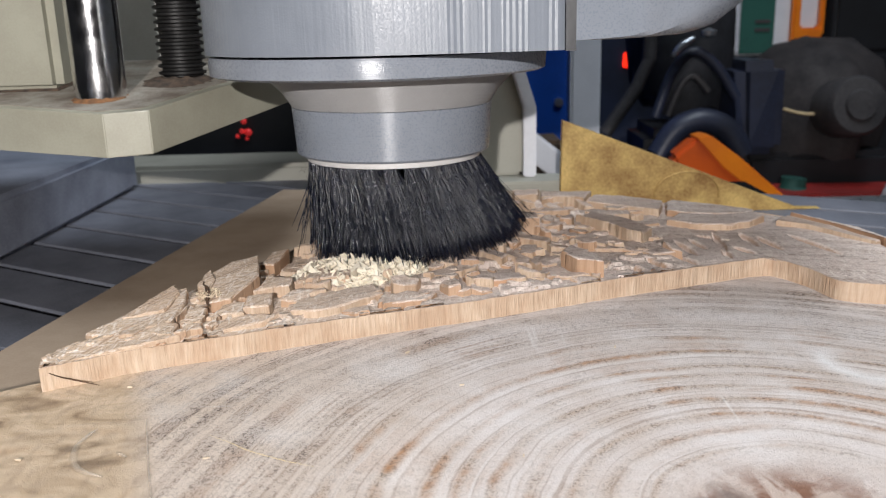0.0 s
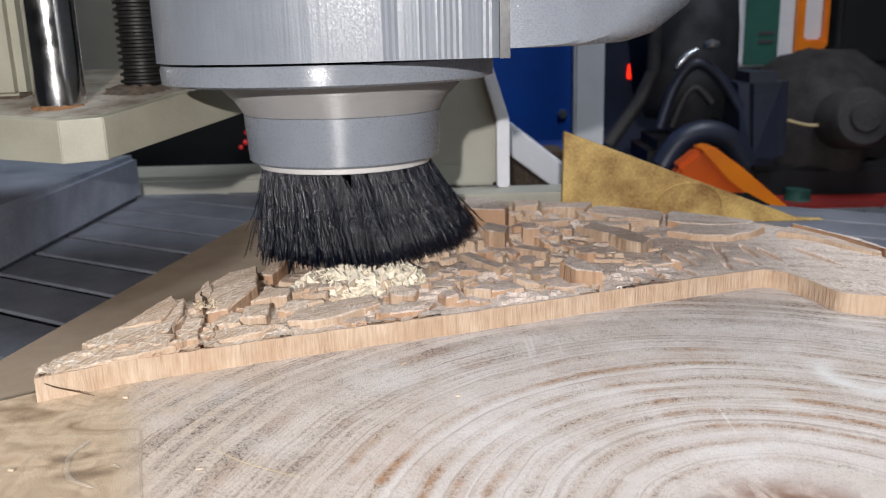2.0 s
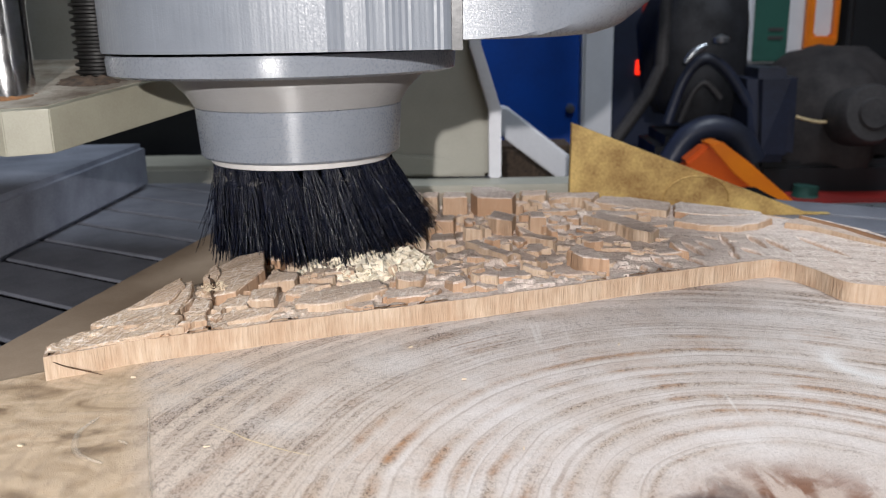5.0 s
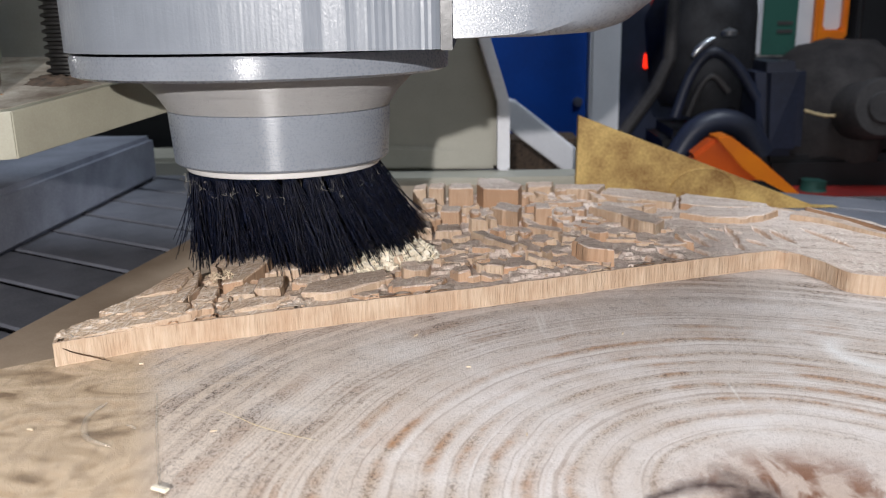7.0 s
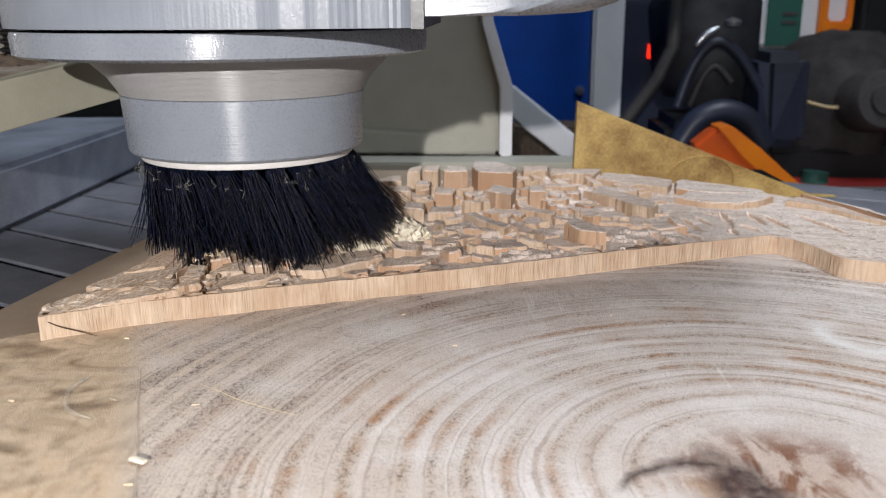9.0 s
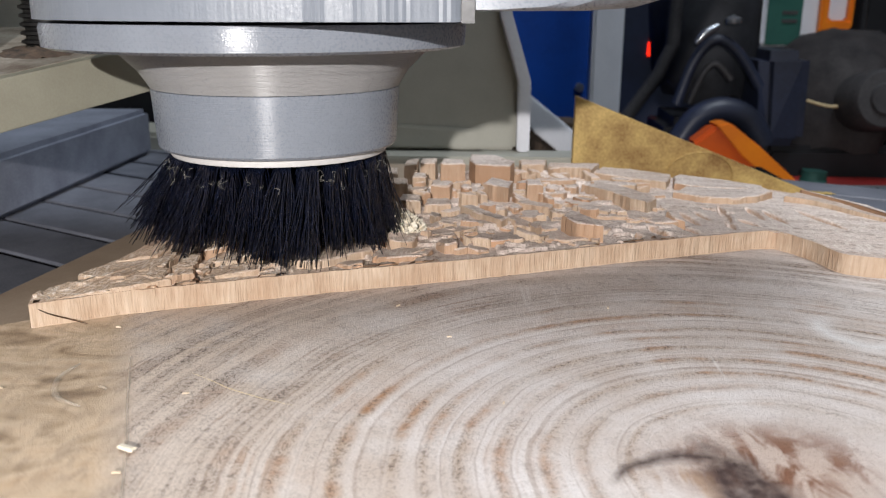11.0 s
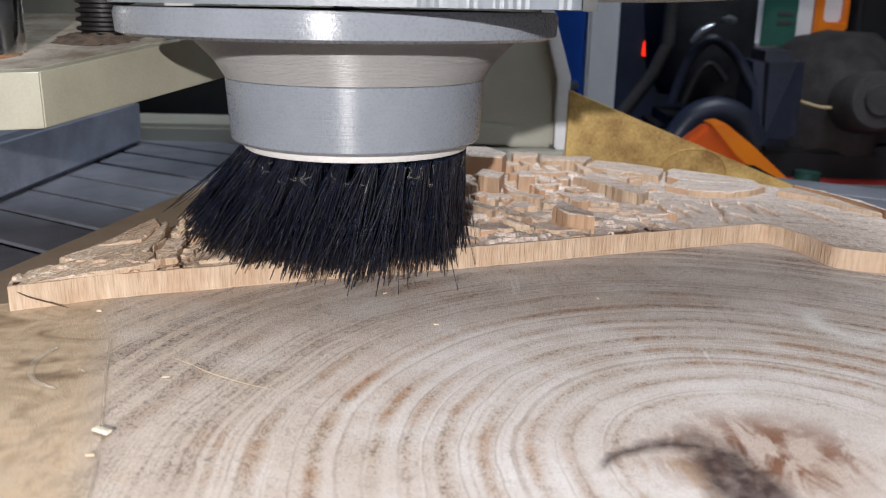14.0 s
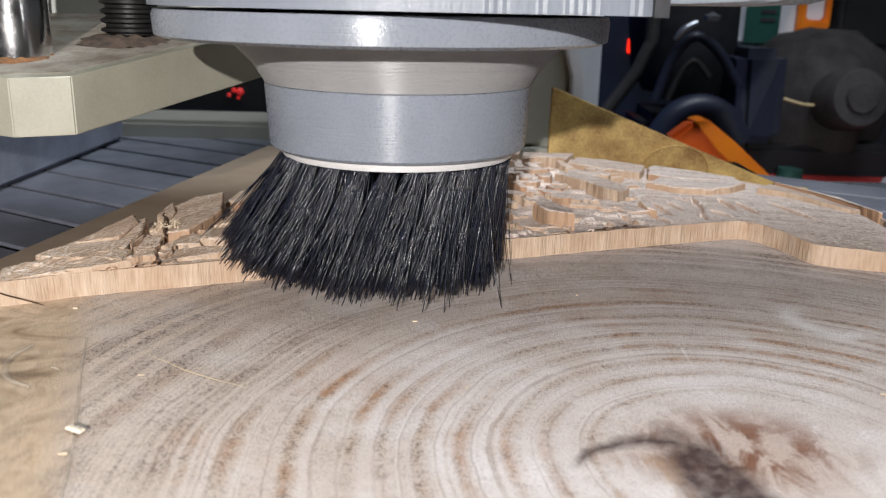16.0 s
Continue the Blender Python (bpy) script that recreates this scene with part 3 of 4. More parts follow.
def ragged(outline, rnd):
    """The outline with its sides broken into short uneven lengths."""
    out = []
    n = len(outline)
    for i in range(n):
        (ax, ay), (bx, by) = outline[i], outline[(i + 1) % n]
        d = math.hypot(bx - ax, by - ay)
        k = max(1, min(5, round(d / 0.0016)))
        for j in range(k):
            t = (j + (rnd.uniform(-0.3, 0.3) if j else 0)) / k
            w = min(0.00032, d * 0.12)
            out.append((ax + (bx - ax) * t + rnd.uniform(-w, w), ay + (by - ay) * t + rnd.uniform(-w, w)))
    return out


edge_rnd = random.Random(77)


def carved_block(outline, z1, name="carved_block", z0=0.003, slope=(0, 0), inset=0.0005, label=""):
    """A standing piece of the relief: upright sides, torn edge, uneven top."""
    outline = ragged(outline, edge_rnd)
    cx, cy = sum(p[0] for p in outline) / len(outline), sum(p[1] for p in outline) / len(outline)
    bm = bmesh.new()
    n = len(outline)
    chips = [edge_rnd.uniform(0.0, 0.00045) * (2.0 if edge_rnd.random() < 0.15 else 1.0) for _ in outline]

    def ring(k, dz):
        out = []
        for (x, y), chip in zip(outline, chips):
            d = max(math.hypot(x - cx, y - cy), 1e-6)
            s = max(0.2, 1 - k / d)
            px, py = cx + (x - cx) * s, cy + (y - cy) * s
            z = z0 if dz is None else z1 + dz - chip * (1.0 if dz else 0.35) + slope[0] * (px - cx) + slope[1] * (py - cy)
            out.append(bm.verts.new((px, py, z)))
        return out

    rings = [ring(-0.0003, None), ring(0.0, -inset * 0.5), ring(inset, 0.0)]
    for p, q in zip(rings, rings[1:]):
        for i in range(n):
            bm.faces.new((p[i], p[(i + 1) % n], q[(i + 1) % n], q[i]))
    mid = bm.verts.new((cx, cy, z1 + edge_rnd.uniform(-0.0003, 0.0001)))
    for i in range(n):
        bm.faces.new((rings[-1][i], rings[-1][(i + 1) % n], mid))
    return part(name, bm, CARVED, log, label)


# leaf-shaped slits cut into the smooth part: two ends and half width
SLITS = ((0.0720, 0.2680, 0.0770, 0.2510, 0.0012), (0.0770, 0.2820, 0.0800, 0.2630, 0.0013), (0.0900, 0.2700, 0.0890, 0.2580, 0.0012), (0.0930, 0.2920, 0.0905, 0.2670, 0.0014),
         (0.0940, 0.2730, 0.0985, 0.2620, 0.0012), (0.1020, 0.2910, 0.1025, 0.2710, 0.0014), (0.1060, 0.2850, 0.1085, 0.2660, 0.0013), (0.1175, 0.2870, 0.1245, 0.2590, 0.0014),
         (0.0820, 0.2840, 0.0850, 0.2700, 0.0011), (0.0620, 0.2620, 0.0680, 0.2460, 0.0011), (0.0560, 0.2520, 0.0585, 0.2440, 0.0010), (0.0860, 0.2890, 0.0960, 0.2800, 0.0012))


def slit_depth(x, y):
    for ax, ay, bx, by, half in SLITS:
        dx, dy = bx - ax, by - ay
        t = ((x - ax) * dx + (y - ay) * dy) / (dx * dx + dy * dy)
        if 0 < t < 1:
            inside = 1.35 * half * math.sin(math.pi * t) ** 0.6 - math.hypot(x - ax - t * dx, y - ay - t * dy)
            if inside > 0:
                return 0.0018 * min(1.0, inside / 0.0010)
    return 0.0


def broken_ground():
    """The stepped floor of the relief: many small uneven levels between the standing pieces."""
    cell = 0.00046
    nx, ny = int(0.236 / cell), int(0.185 / cell)
    index, verts, faces = {}, [], []
    for i in range(nx):
        x = -0.094 + i * cell
        lo, hi = front_y(x), back_y(x)
        for j in range(ny):
            y = 0.180 + j * cell
            if not (lo + 0.0002 < y < hi - 0.0004):
                continue
            a = math.atan2(y - PITH[1], x - PITH[0])
            r = math.hypot(x - PITH[0], y - PITH[1])
            q = Vector((a * 8.0, r * 105, 0.0))
            w = noise.noise_vector(Vector((x, y, 0)) * 140)
            n = noise.noise(q + w * 0.5) + 0.55 * noise.noise(Vector((x, y, 0.3)) * 130 + w * 0.4) + 0.12 * noise.noise(Vector((x, y, 0.7)) * 430)
            right = min(1.0, max(0.0, (0.088 - x) / 0.030))
            level = math.floor((n + 0.2) * 2.6)
            step = 0.00085 * max(-1, min(4, level)) * right
            z = 0.0056 + max(-0.0002, step) + 0.00016 * noise.noise(Vector((x, y, 0)) * 1100)
            z -= slit_depth(x, y)
            index[i, j] = len(verts)
            o = noise.noise_vector(Vector((x, y, 1)) * 900) * 0.00018
            verts.append((x + o.x, y + o.y, z))
    for (i, j), v in index.items():
        k = (index.get((i + 1, j)), index.get((i + 1, j + 1)), index.get((i, j + 1)))
        if None not in k:
            faces.append((v, *k))
    me = bpy.data.meshes.new("stepped_floor")
    me.from_pydata(verts, [], faces)
    me.polygons.foreach_set("use_smooth", [True] * len(faces))
    me.materials.append(CARVED)
    ob = new("stepped_floor", me)
    ob.parent = log
    tagged(ob, "rough stepped floor of the carving")


broken_ground()


def blob(rnd, cx, cy, rx, ry, turn, n):
    out = []
    for i in range(n):
        a = 2 * math.pi * (i + rnd.uniform(-0.28, 0.28)) / n
        k = rnd.uniform(0.72, 1.15)
        x, y = rx * k * math.cos(a), ry * k * math.sin(a)
        out.append((cx + x * math.cos(turn) - y * math.sin(turn), cy + x * math.sin(turn) + y * math.cos(turn)))
    return out


def relief():
    rnd = random.Random(11)
    taken = []

    def block(z, *outline):
        rise = 0.10 if outline[0][0] < -0.045 else 0.0
        carved_block(list(outline), z, slope=(rnd.uniform(-0.03, 0.03) + 0.4 * rise, rnd.uniform(-0.03, 0.03) + rise), inset=0.0005)
        cx, cy = sum(p[0] for p in outline) / len(outline), sum(p[1] for p in outline) / len(outline)
        taken.append((cx, cy, 0.75 * max(math.hypot(p[0] - cx, p[1] - cy) for p in outline)))

    # the broken plateau along the far edge and the leaf with its long cut
    block(0.0108, (0.0275, 0.3415), (0.037, 0.3425), (0.039, 0.3535), (0.0275, 0.3530))
    block(0.0098, (0.0385, 0.3430), (0.048, 0.3420), (0.055, 0.3370), (0.060, 0.3500), (0.040, 0.3535))
    block(0.0086, (0.0565, 0.3365), (0.069, 0.3270), (0.081, 0.3185), (0.086, 0.3340), (0.072, 0.3455), (0.0615, 0.3495))
    block(0.0080, (0.084, 0.3190), (0.090, 0.3142), (0.100, 0.3118), (0.1145, 0.3135), (0.117, 0.3180), (0.104, 0.3290), (0.090, 0.3370), (0.0872, 0.3330))
    block(0.0082, (0.080, 0.3030), (0.089, 0.2965), (0.099, 0.2940), (0.108, 0.2975), (0.116, 0.3050), (0.1145, 0.3105), (0.100, 0.3088), (0.087, 0.3125))
    block(0.0078, (0.1285, 0.3105), (0.136, 0.2970), (0.1425, 0.2780), (0.1445, 0.2640), (0.1455, 0.2640), (0.1415, 0.2860), (0.134, 0.3010), (0.1285, 0.3120))
    block(0.0074, (0.1180, 0.2990), (0.1265, 0.2940), (0.1400, 0.2700), (0.1425, 0.2720), (0.1345, 0.2920), (0.1250, 0.3065))
    # the row of stumps at the far edge
    block(0.0122, (-0.031, 0.312), (-0.020, 0.313), (-0.0205, 0.324), (-0.0245, 0.325))
    block(0.0140, (-0.0185, 0.324), (-0.0135, 0.323), (-0.013, 0.334), (-0.018, 0.331))
    block(0.0138, (-0.0125, 0.327), (-0.0065, 0.326), (-0.006, 0.337), (-0.012, 0.336))
    block(0.0134, (-0.0045, 0.326), (0.0050, 0.327), (0.0042, 0.339), (-0.0040, 0.339))
    block(0.0140, (0.0065, 0.336), (0.0090, 0.322), (0.0220, 0.317), (0.0245, 0.331), (0.0170, 0.347), (0.0075, 0.348))
    # stumps and bars in the middle
    block(0.0122, (-0.0215, 0.295), (-0.0150, 0.294), (-0.0155, 0.303), (-0.0210, 0.304))
    block(0.0122, (-0.0140, 0.306), (-0.0090, 0.305), (-0.0095, 0.314), (-0.0140, 0.315))
    block(0.0112, (-0.0070, 0.296), (0.0000, 0.296), (0.0005, 0.304), (-0.0065, 0.305))
    block(0.0108, (-0.0165, 0.274), (-0.0092, 0.272), (-0.0100, 0.282), (-0.0160, 0.283))
    block(0.0094, (-0.0080, 0.273), (0.0005, 0.274), (0.0000, 0.283), (-0.0075, 0.282))
    block(0.0122, (0.0120, 0.296), (0.0200, 0.287), (0.0220, 0.300), (0.0145, 0.307))
    block(0.0120, (0.0270, 0.296), (0.0325, 0.295), (0.0320, 0.304), (0.0275, 0.305))
    block(0.0108, (0.0350, 0.254), (0.0385, 0.245), (0.0455, 0.241), (0.0458, 0.247), (0.0385, 0.261))
    block(0.0098, (0.0490, 0.305), (0.0570, 0.294), (0.0610, 0.283), (0.0655, 0.277), (0.0700, 0.285), (0.0650, 0.301), (0.0545, 0.314))
    block(0.0088, (0.0040, 0.275), (0.0095, 0.264), (0.0165, 0.254), (0.0185, 0.258), (0.0125, 0.268), (0.0075, 0.277))
    block(0.0082, (0.0180, 0.262), (0.0265, 0.248), (0.0285, 0.251), (0.0205, 0.265))
    block(0.0084, (0.0225, 0.283), (0.0330, 0.274), (0.0350, 0.279), (0.0245, 0.288))
    block(0.0078, (0.0420, 0.280), (0.0520, 0.272), (0.0540, 0.277), (0.0440, 0.286))
    # broad plates and steps towards the tip
    block(0.0086, (-0.0905, 0.199), (-0.0840, 0.1965), (-0.0710, 0.205), (-0.0705, 0.217), (-0.0730, 0.228), (-0.0790, 0.223), (-0.0860, 0.208))
    block(0.0098, (-0.0840, 0.207), (-0.0740, 0.211), (-0.0735, 0.222), (-0.0765, 0.228), (-0.0810, 0.219))
    block(0.0110, (-0.0645, 0.216), (-0.0585, 0.218), (-0.0540, 0.234), (-0.0580, 0.250), (-0.0650, 0.247), (-0.0700, 0.237))
    block(0.0112, (-0.0705, 0.228), (-0.0665, 0.222), (-0.0660, 0.230), (-0.0690, 0.238))
    block(0.0102, (-0.0575, 0.252), (-0.0530, 0.250), (-0.0510, 0.264), (-0.0560, 0.262))
    block(0.0080, (-0.0740, 0.1975), (-0.0680, 0.1960), (-0.0685, 0.2030), (-0.0740, 0.2045))
    block(0.0084, (-0.0680, 0.2045), (-0.0630, 0.2045), (-0.0635, 0.2130), (-0.0690, 0.2150))
    block(0.0080, (-0.0620, 0.2105), (-0.0540, 0.2115), (-0.0550, 0.2185), (-0.0600, 0.2210))
    block(0.0088, (-0.0545, 0.2140), (-0.0475, 0.2150), (-0.0485, 0.2240), (-0.0550, 0.2220))
    block(0.0092, (-0.0540, 0.2290), (-0.0450, 0.2305), (-0.0450, 0.2365), (-0.0530, 0.2390))
    block(0.0090, (-0.0415, 0.2365), (-0.0290, 0.2395), (-0.0290, 0.2460), (-0.0415, 0.2425))
    block(0.0078, (-0.0415, 0.2120), (-0.0330, 0.2125), (-0.0180, 0.2260), (-0.0215, 0.2340), (-0.0310, 0.2290), (-0.0415, 0.2200))
    block(0.0070, (-0.0930, 0.1830), (-0.0800, 0.1895), (-0.0660, 0.1965), (-0.0720, 0.2020), (-0.0850, 0.1985), (-0.0930, 0.1920))
    block(0.0070, (-0.0600, 0.2010), (-0.0480, 0.2060), (-0.0440, 0.2110), (-0.0530, 0.2110), (-0.0610, 0.2080))
    block(0.0072, (-0.0180, 0.2170), (-0.0060, 0.2210), (-0.0030, 0.2280), (-0.0120, 0.2290), (-0.0190, 0.2240))
    # low broken shelves, then the small pillars on them
    for i in range(44):
        x = rnd.uniform(-0.050, 0.070)
        y = rnd.uniform(front_y(x) + 0.004, back_y(x) - 0.004)
        turn = math.atan2(y - PITH[1], x - PITH[0]) + math.pi / 2 + rnd.gauss(0, 0.35)
        o = blob(rnd, x, y, rnd.uniform(0.005, 0.011), rnd.uniform(0.0025, 0.005), turn, rnd.choice((7, 8, 9, 10)))
        if any(q[1] < front_y(q[0]) + 0.0006 or q[1] > back_y(q[0]) - 0.0005 for q in o):
            continue
        deep = (y - front_y(x)) / max(1e-4, back_y(x) - front_y(x))
        carved_block(o, 0.0058 + 0.0030 * rnd.random() * (0.5 + deep), name="carved_shelf", slope=(rnd.uniform(-0.06, 0.06), rnd.uniform(-0.06, 0.06)), inset=rnd.uniform(0.0002, 0.0005))
    for i in range(16):
        x = rnd.uniform(-0.086, -0.036)
        y = rnd.uniform(front_y(x) + 0.006, max(front_y(x) + 0.007, back_y(x) - 0.004))
        turn = math.atan2(y - PITH[1], x - PITH[0]) + math.pi / 2 + rnd.gauss(0, 0.2)
        o = blob(rnd, x, y, rnd.uniform(0.004, 0.009), rnd.uniform(0.0012, 0.003), turn, rnd.choice((7, 8, 9)))
        if any(q[1] < front_y(q[0]) + 0.0006 or q[1] > back_y(q[0]) - 0.0005 for q in o):
            continue
        deep = (y - front_y(x)) / max(1e-4, back_y(x) - front_y(x))
        carved_block(o, 0.0070 + 0.0030 * deep * rnd.uniform(0.6, 1.0), name="carved_shelf", slope=(rnd.uniform(-0.05, 0.05), rnd.uniform(-0.05, 0.05)), inset=0.0003)
    count, tries = 0, 0
    while count < 215 and tries < 14000:
        tries += 1
        x = rnd.uniform(-0.075, 0.076)
        y = rnd.uniform(front_y(x) + 0.0015, back_y(x) - 0.001)
        if x > 0.045 and y < 0.262 and rnd.random() < 0.6:
            continue
        if (x + 0.030) ** 2 + (y - 0.250) ** 2 < 0.0105 ** 2:
            continue
        deep = (y - front_y(x)) / max(1e-4, back_y(x) - front_y(x))
        long = rnd.uniform(0.0018, 0.0050) * (1.2 if x < -0.04 else 1.0)
        slim = long * rnd.uniform(0.35, 0.75)
        if any(math.hypot(x - a, y - b) < c * 0.62 + slim * 0.7 for a, b, c in taken):
            continue
        turn = rnd.gauss(math.atan2(y - PITH[1], x - PITH[0]) + math.pi / 2, 0.5)
        if x > 0.0 and rnd.random() < 0.45:
            turn = rnd.gauss(-0.95, 0.3)
        o = blob(rnd, x, y, long, slim, turn, rnd.choice((4, 5, 5, 6, 7)))
        if any(q[1] < front_y(q[0]) + 0.0004 or q[1] > back_y(q[0]) - 0.0003 for q in o):
            continue
        peak = 0.0063 + 0.0054 * rnd.random() ** 1.5 * (0.40 + 0.75 * deep)
        if x < -0.04:
            peak = 0.0063 + 0.0022 * rnd.random() ** 1.5
        if x > 0.05:
            peak = 0.0060 + 0.0022 * rnd.random()
        carved_block(o, peak, slope=(rnd.uniform(-0.22, 0.22), rnd.uniform(-0.22, 0.22)), inset=rnd.uniform(0.0002, 0.0006))
        taken.append((x, y, (long + slim) / 2))
        count += 1


relief()


def surface_marks():
    """What lies on or runs through the planed face: clear tape, a resin streak, a crack, a rubbed mark."""
    edge = curve([(-0.0645, 0.1650, 0), (-0.0600, 0.152, 0), (-0.0565, 0.1423, 0), (-0.0505, 0.1265, 0), (-0.0443, 0.1076, 0), (-0.040, 0.090, 0)], 5)
    far = curve([(-0.075, 0.088, 0), (-0.088, 0.115, 0), (-0.095, 0.140, 0), (-0.090, 0.158, 0), (-0.077, 0.1635, 0)], 4)
    tape = thing("clear_tape", "strip of clear tape stuck on the wood", "tape")
    part("film", prism([(p.x, p.y) for p in edge + far], 0.0002, 0.00045), TAPE, tape)
    part("cut_edge", tube([(p.x, p.y, 0.0003) for p in edge], 0.00022, 6), TAPE_FOLD, tape, "pale cut edge of the tape", smooth=60)
    for line, w in (([(-0.0735, 0.1610), (-0.0745, 0.1530), (-0.0710, 0.1450), (-0.0650, 0.1415)], 0.00055), ([(-0.0655, 0.1505), (-0.0630, 0.1490)], 0.0003)):
        pts = curve([(x, y, 0.0003) for x, y in line], 6)
        part("wrinkle", tube(pts, [w * (0.25 + math.sin(math.pi * i / (len(pts) - 1))) for i in range(len(pts))], 8), TAPE_FOLD, tape, "raised wrinkle in the tape", smooth=60)
    chip = rough(box(-0.0016, 0.0016, -0.0007, 0.0007, 0.0, 0.0007, 0.0002), 0.0002, 900)
    splinter = solo("wood_splinter", chip, SHAVING, "small pale wood splinter by the tape", "splinter")
    splinter.matrix_basis = pose(-0.0500, 0.1256, 0.0005, 0, 0, -20)
    bm = tube(curve([(-0.0494, 0.1578, 0), (-0.0439, 0.154, 0), (-0.0398, 0.1508, 0), (-0.0324, 0.1467, 0), (-0.026, 0.1440, 0)], 6), [0.00003 + 0.00008 * math.sin(math.pi * i / 24) for i in range(25)], 6)
    part("resin_streak", bm, RESIN, log, "yellow resin streak")
    bm = tube(curve([(-0.0935, 0.1815, 0.0052), (-0.0905, 0.1828, 0.0030), (-0.0865, 0.1838, 0.0014), (-0.0820, 0.1840, 0.0001)], 6), [0.00005 + 0.00014 * math.sin(math.pi * i / 18) for i in range(19)], 6)
    part("crack", bm, BARK_DARK, log, "dark drying crack")
    bm = tube(curve([(-0.0690, 0.2290, 0.0108), (-0.0665, 0.2240, 0.0104), (-0.0648, 0.2190, 0.0098), (-0.0640, 0.2140, 0.0088)], 6), [0.0002 + 0.0004 * math.sin(math.pi * i / 18) for i in range(19)], 7)
    part("crack", rough(bm, 0.0006, 500), BARK_DARK, log, "dark torn split")
    # pale fibres torn up beside the split
    rnd = random.Random(5)
    bm = bmesh.new()
    for i in range(90):
        x, y = -0.0655 + rnd.gauss(0.0, 0.0014), 0.2210 + rnd.gauss(0, 0.0022)
        l = rnd.uniform(0.0005, 0.0012)
        d = Vector((rnd.gauss(0.4, 0.5), rnd.gauss(-0.5, 0.4), rnd.uniform(-0.3, 0.6))).normalized() * l
        tube([(x, y, 0.0098), (x + d.x, y + d.y, 0.0102 + d.z)], [0.00035, 0.0001], 4, bm)
    part("torn_fibres", bm, CRUMB, log, "pale torn fibres beside the split")


surface_marks()


def shavings():
    rnd = random.Random(8)
    bm = bmesh.new()
    for i in range(900):
        a, r = rnd.uniform(0, 6.283), 0.0135 * math.sqrt(rnd.random())
        x, y = -0.030 + 1.25 * r * math.cos(a), 0.249 + r * math.sin(a)
        if i % 4 == 0:
            x, y = x * 0.5 - 0.0005, y + 0.004
        z = 0.0054 + rnd.random() * 0.0056 * max(0.1, 1 - (r / 0.0145) ** 2)
        m = Matrix.Translation((x, y, z)) @ Euler((rnd.uniform(-1.2, 1.2), rnd.uniform(-1.2, 1.2), rnd.uniform(0, 6.3))).to_matrix().to_4x4()
        w, l, t = rnd.uniform(0.0004, 0.0012), rnd.uniform(0.0007, 0.0022), rnd.uniform(0.0001, 0.0003)
        vs = [bm.verts.new(m @ Vector(p)) for p in ((-w, -l, -t), (w, -l * 0.8, -t), (w * 0.8, l, t), (-w, l * 0.7, t * 2), (-w, -l, t), (w, -l * 0.8, t), (w * 0.8, l, 3 * t), (-w, l * 0.7, 4 * t))]
        for f in ((3, 2, 1, 0), (4, 5, 6, 7), (0, 1, 5, 4), (1, 2, 6, 5), (2, 3, 7, 6), (3, 0, 4, 7)):
            bm.faces.new([vs[k] for k in f])
    solo("wood_shavings", bm, SHAVING, "small heap of pale torn wood shavings", "wood shavings", kind="stuff")
    bm = bmesh.new()
    for i in range(14):
        x = rnd.uniform(-0.09, 0.14)
        y = rnd.uniform(0.09, front_y(x) - 0.004)
        m = Matrix.Translation((x, y, 0.0003)) @ Matrix.Rotation(rnd.uniform(0, 6.3), 4, "Z")
        w, l = rnd.uniform(0.0001, 0.0002), rnd.uniform(0.0002, 0.0007)
        vs = [bm.verts.new(m @ Vector(p)) for p in ((-w, -l, 0), (w, -l, 0), (w, l, 0), (-w, l, 0), (-w, -l, 2 * w), (w, -l, 2 * w), (w, l, 2 * w), (-w, l, 2 * w))]
        for f in ((3, 2, 1, 0), (4, 5, 6, 7), (0, 1, 5, 4), (1, 2, 6, 5), (2, 3, 7, 6), (3, 0, 4, 7)):
            bm.faces.new([vs[k] for k in f])
    solo("wood_crumbs", bm, CRUMB, "tiny pale wood crumbs on the planed face", "wood crumbs", kind="stuff")


shavings()


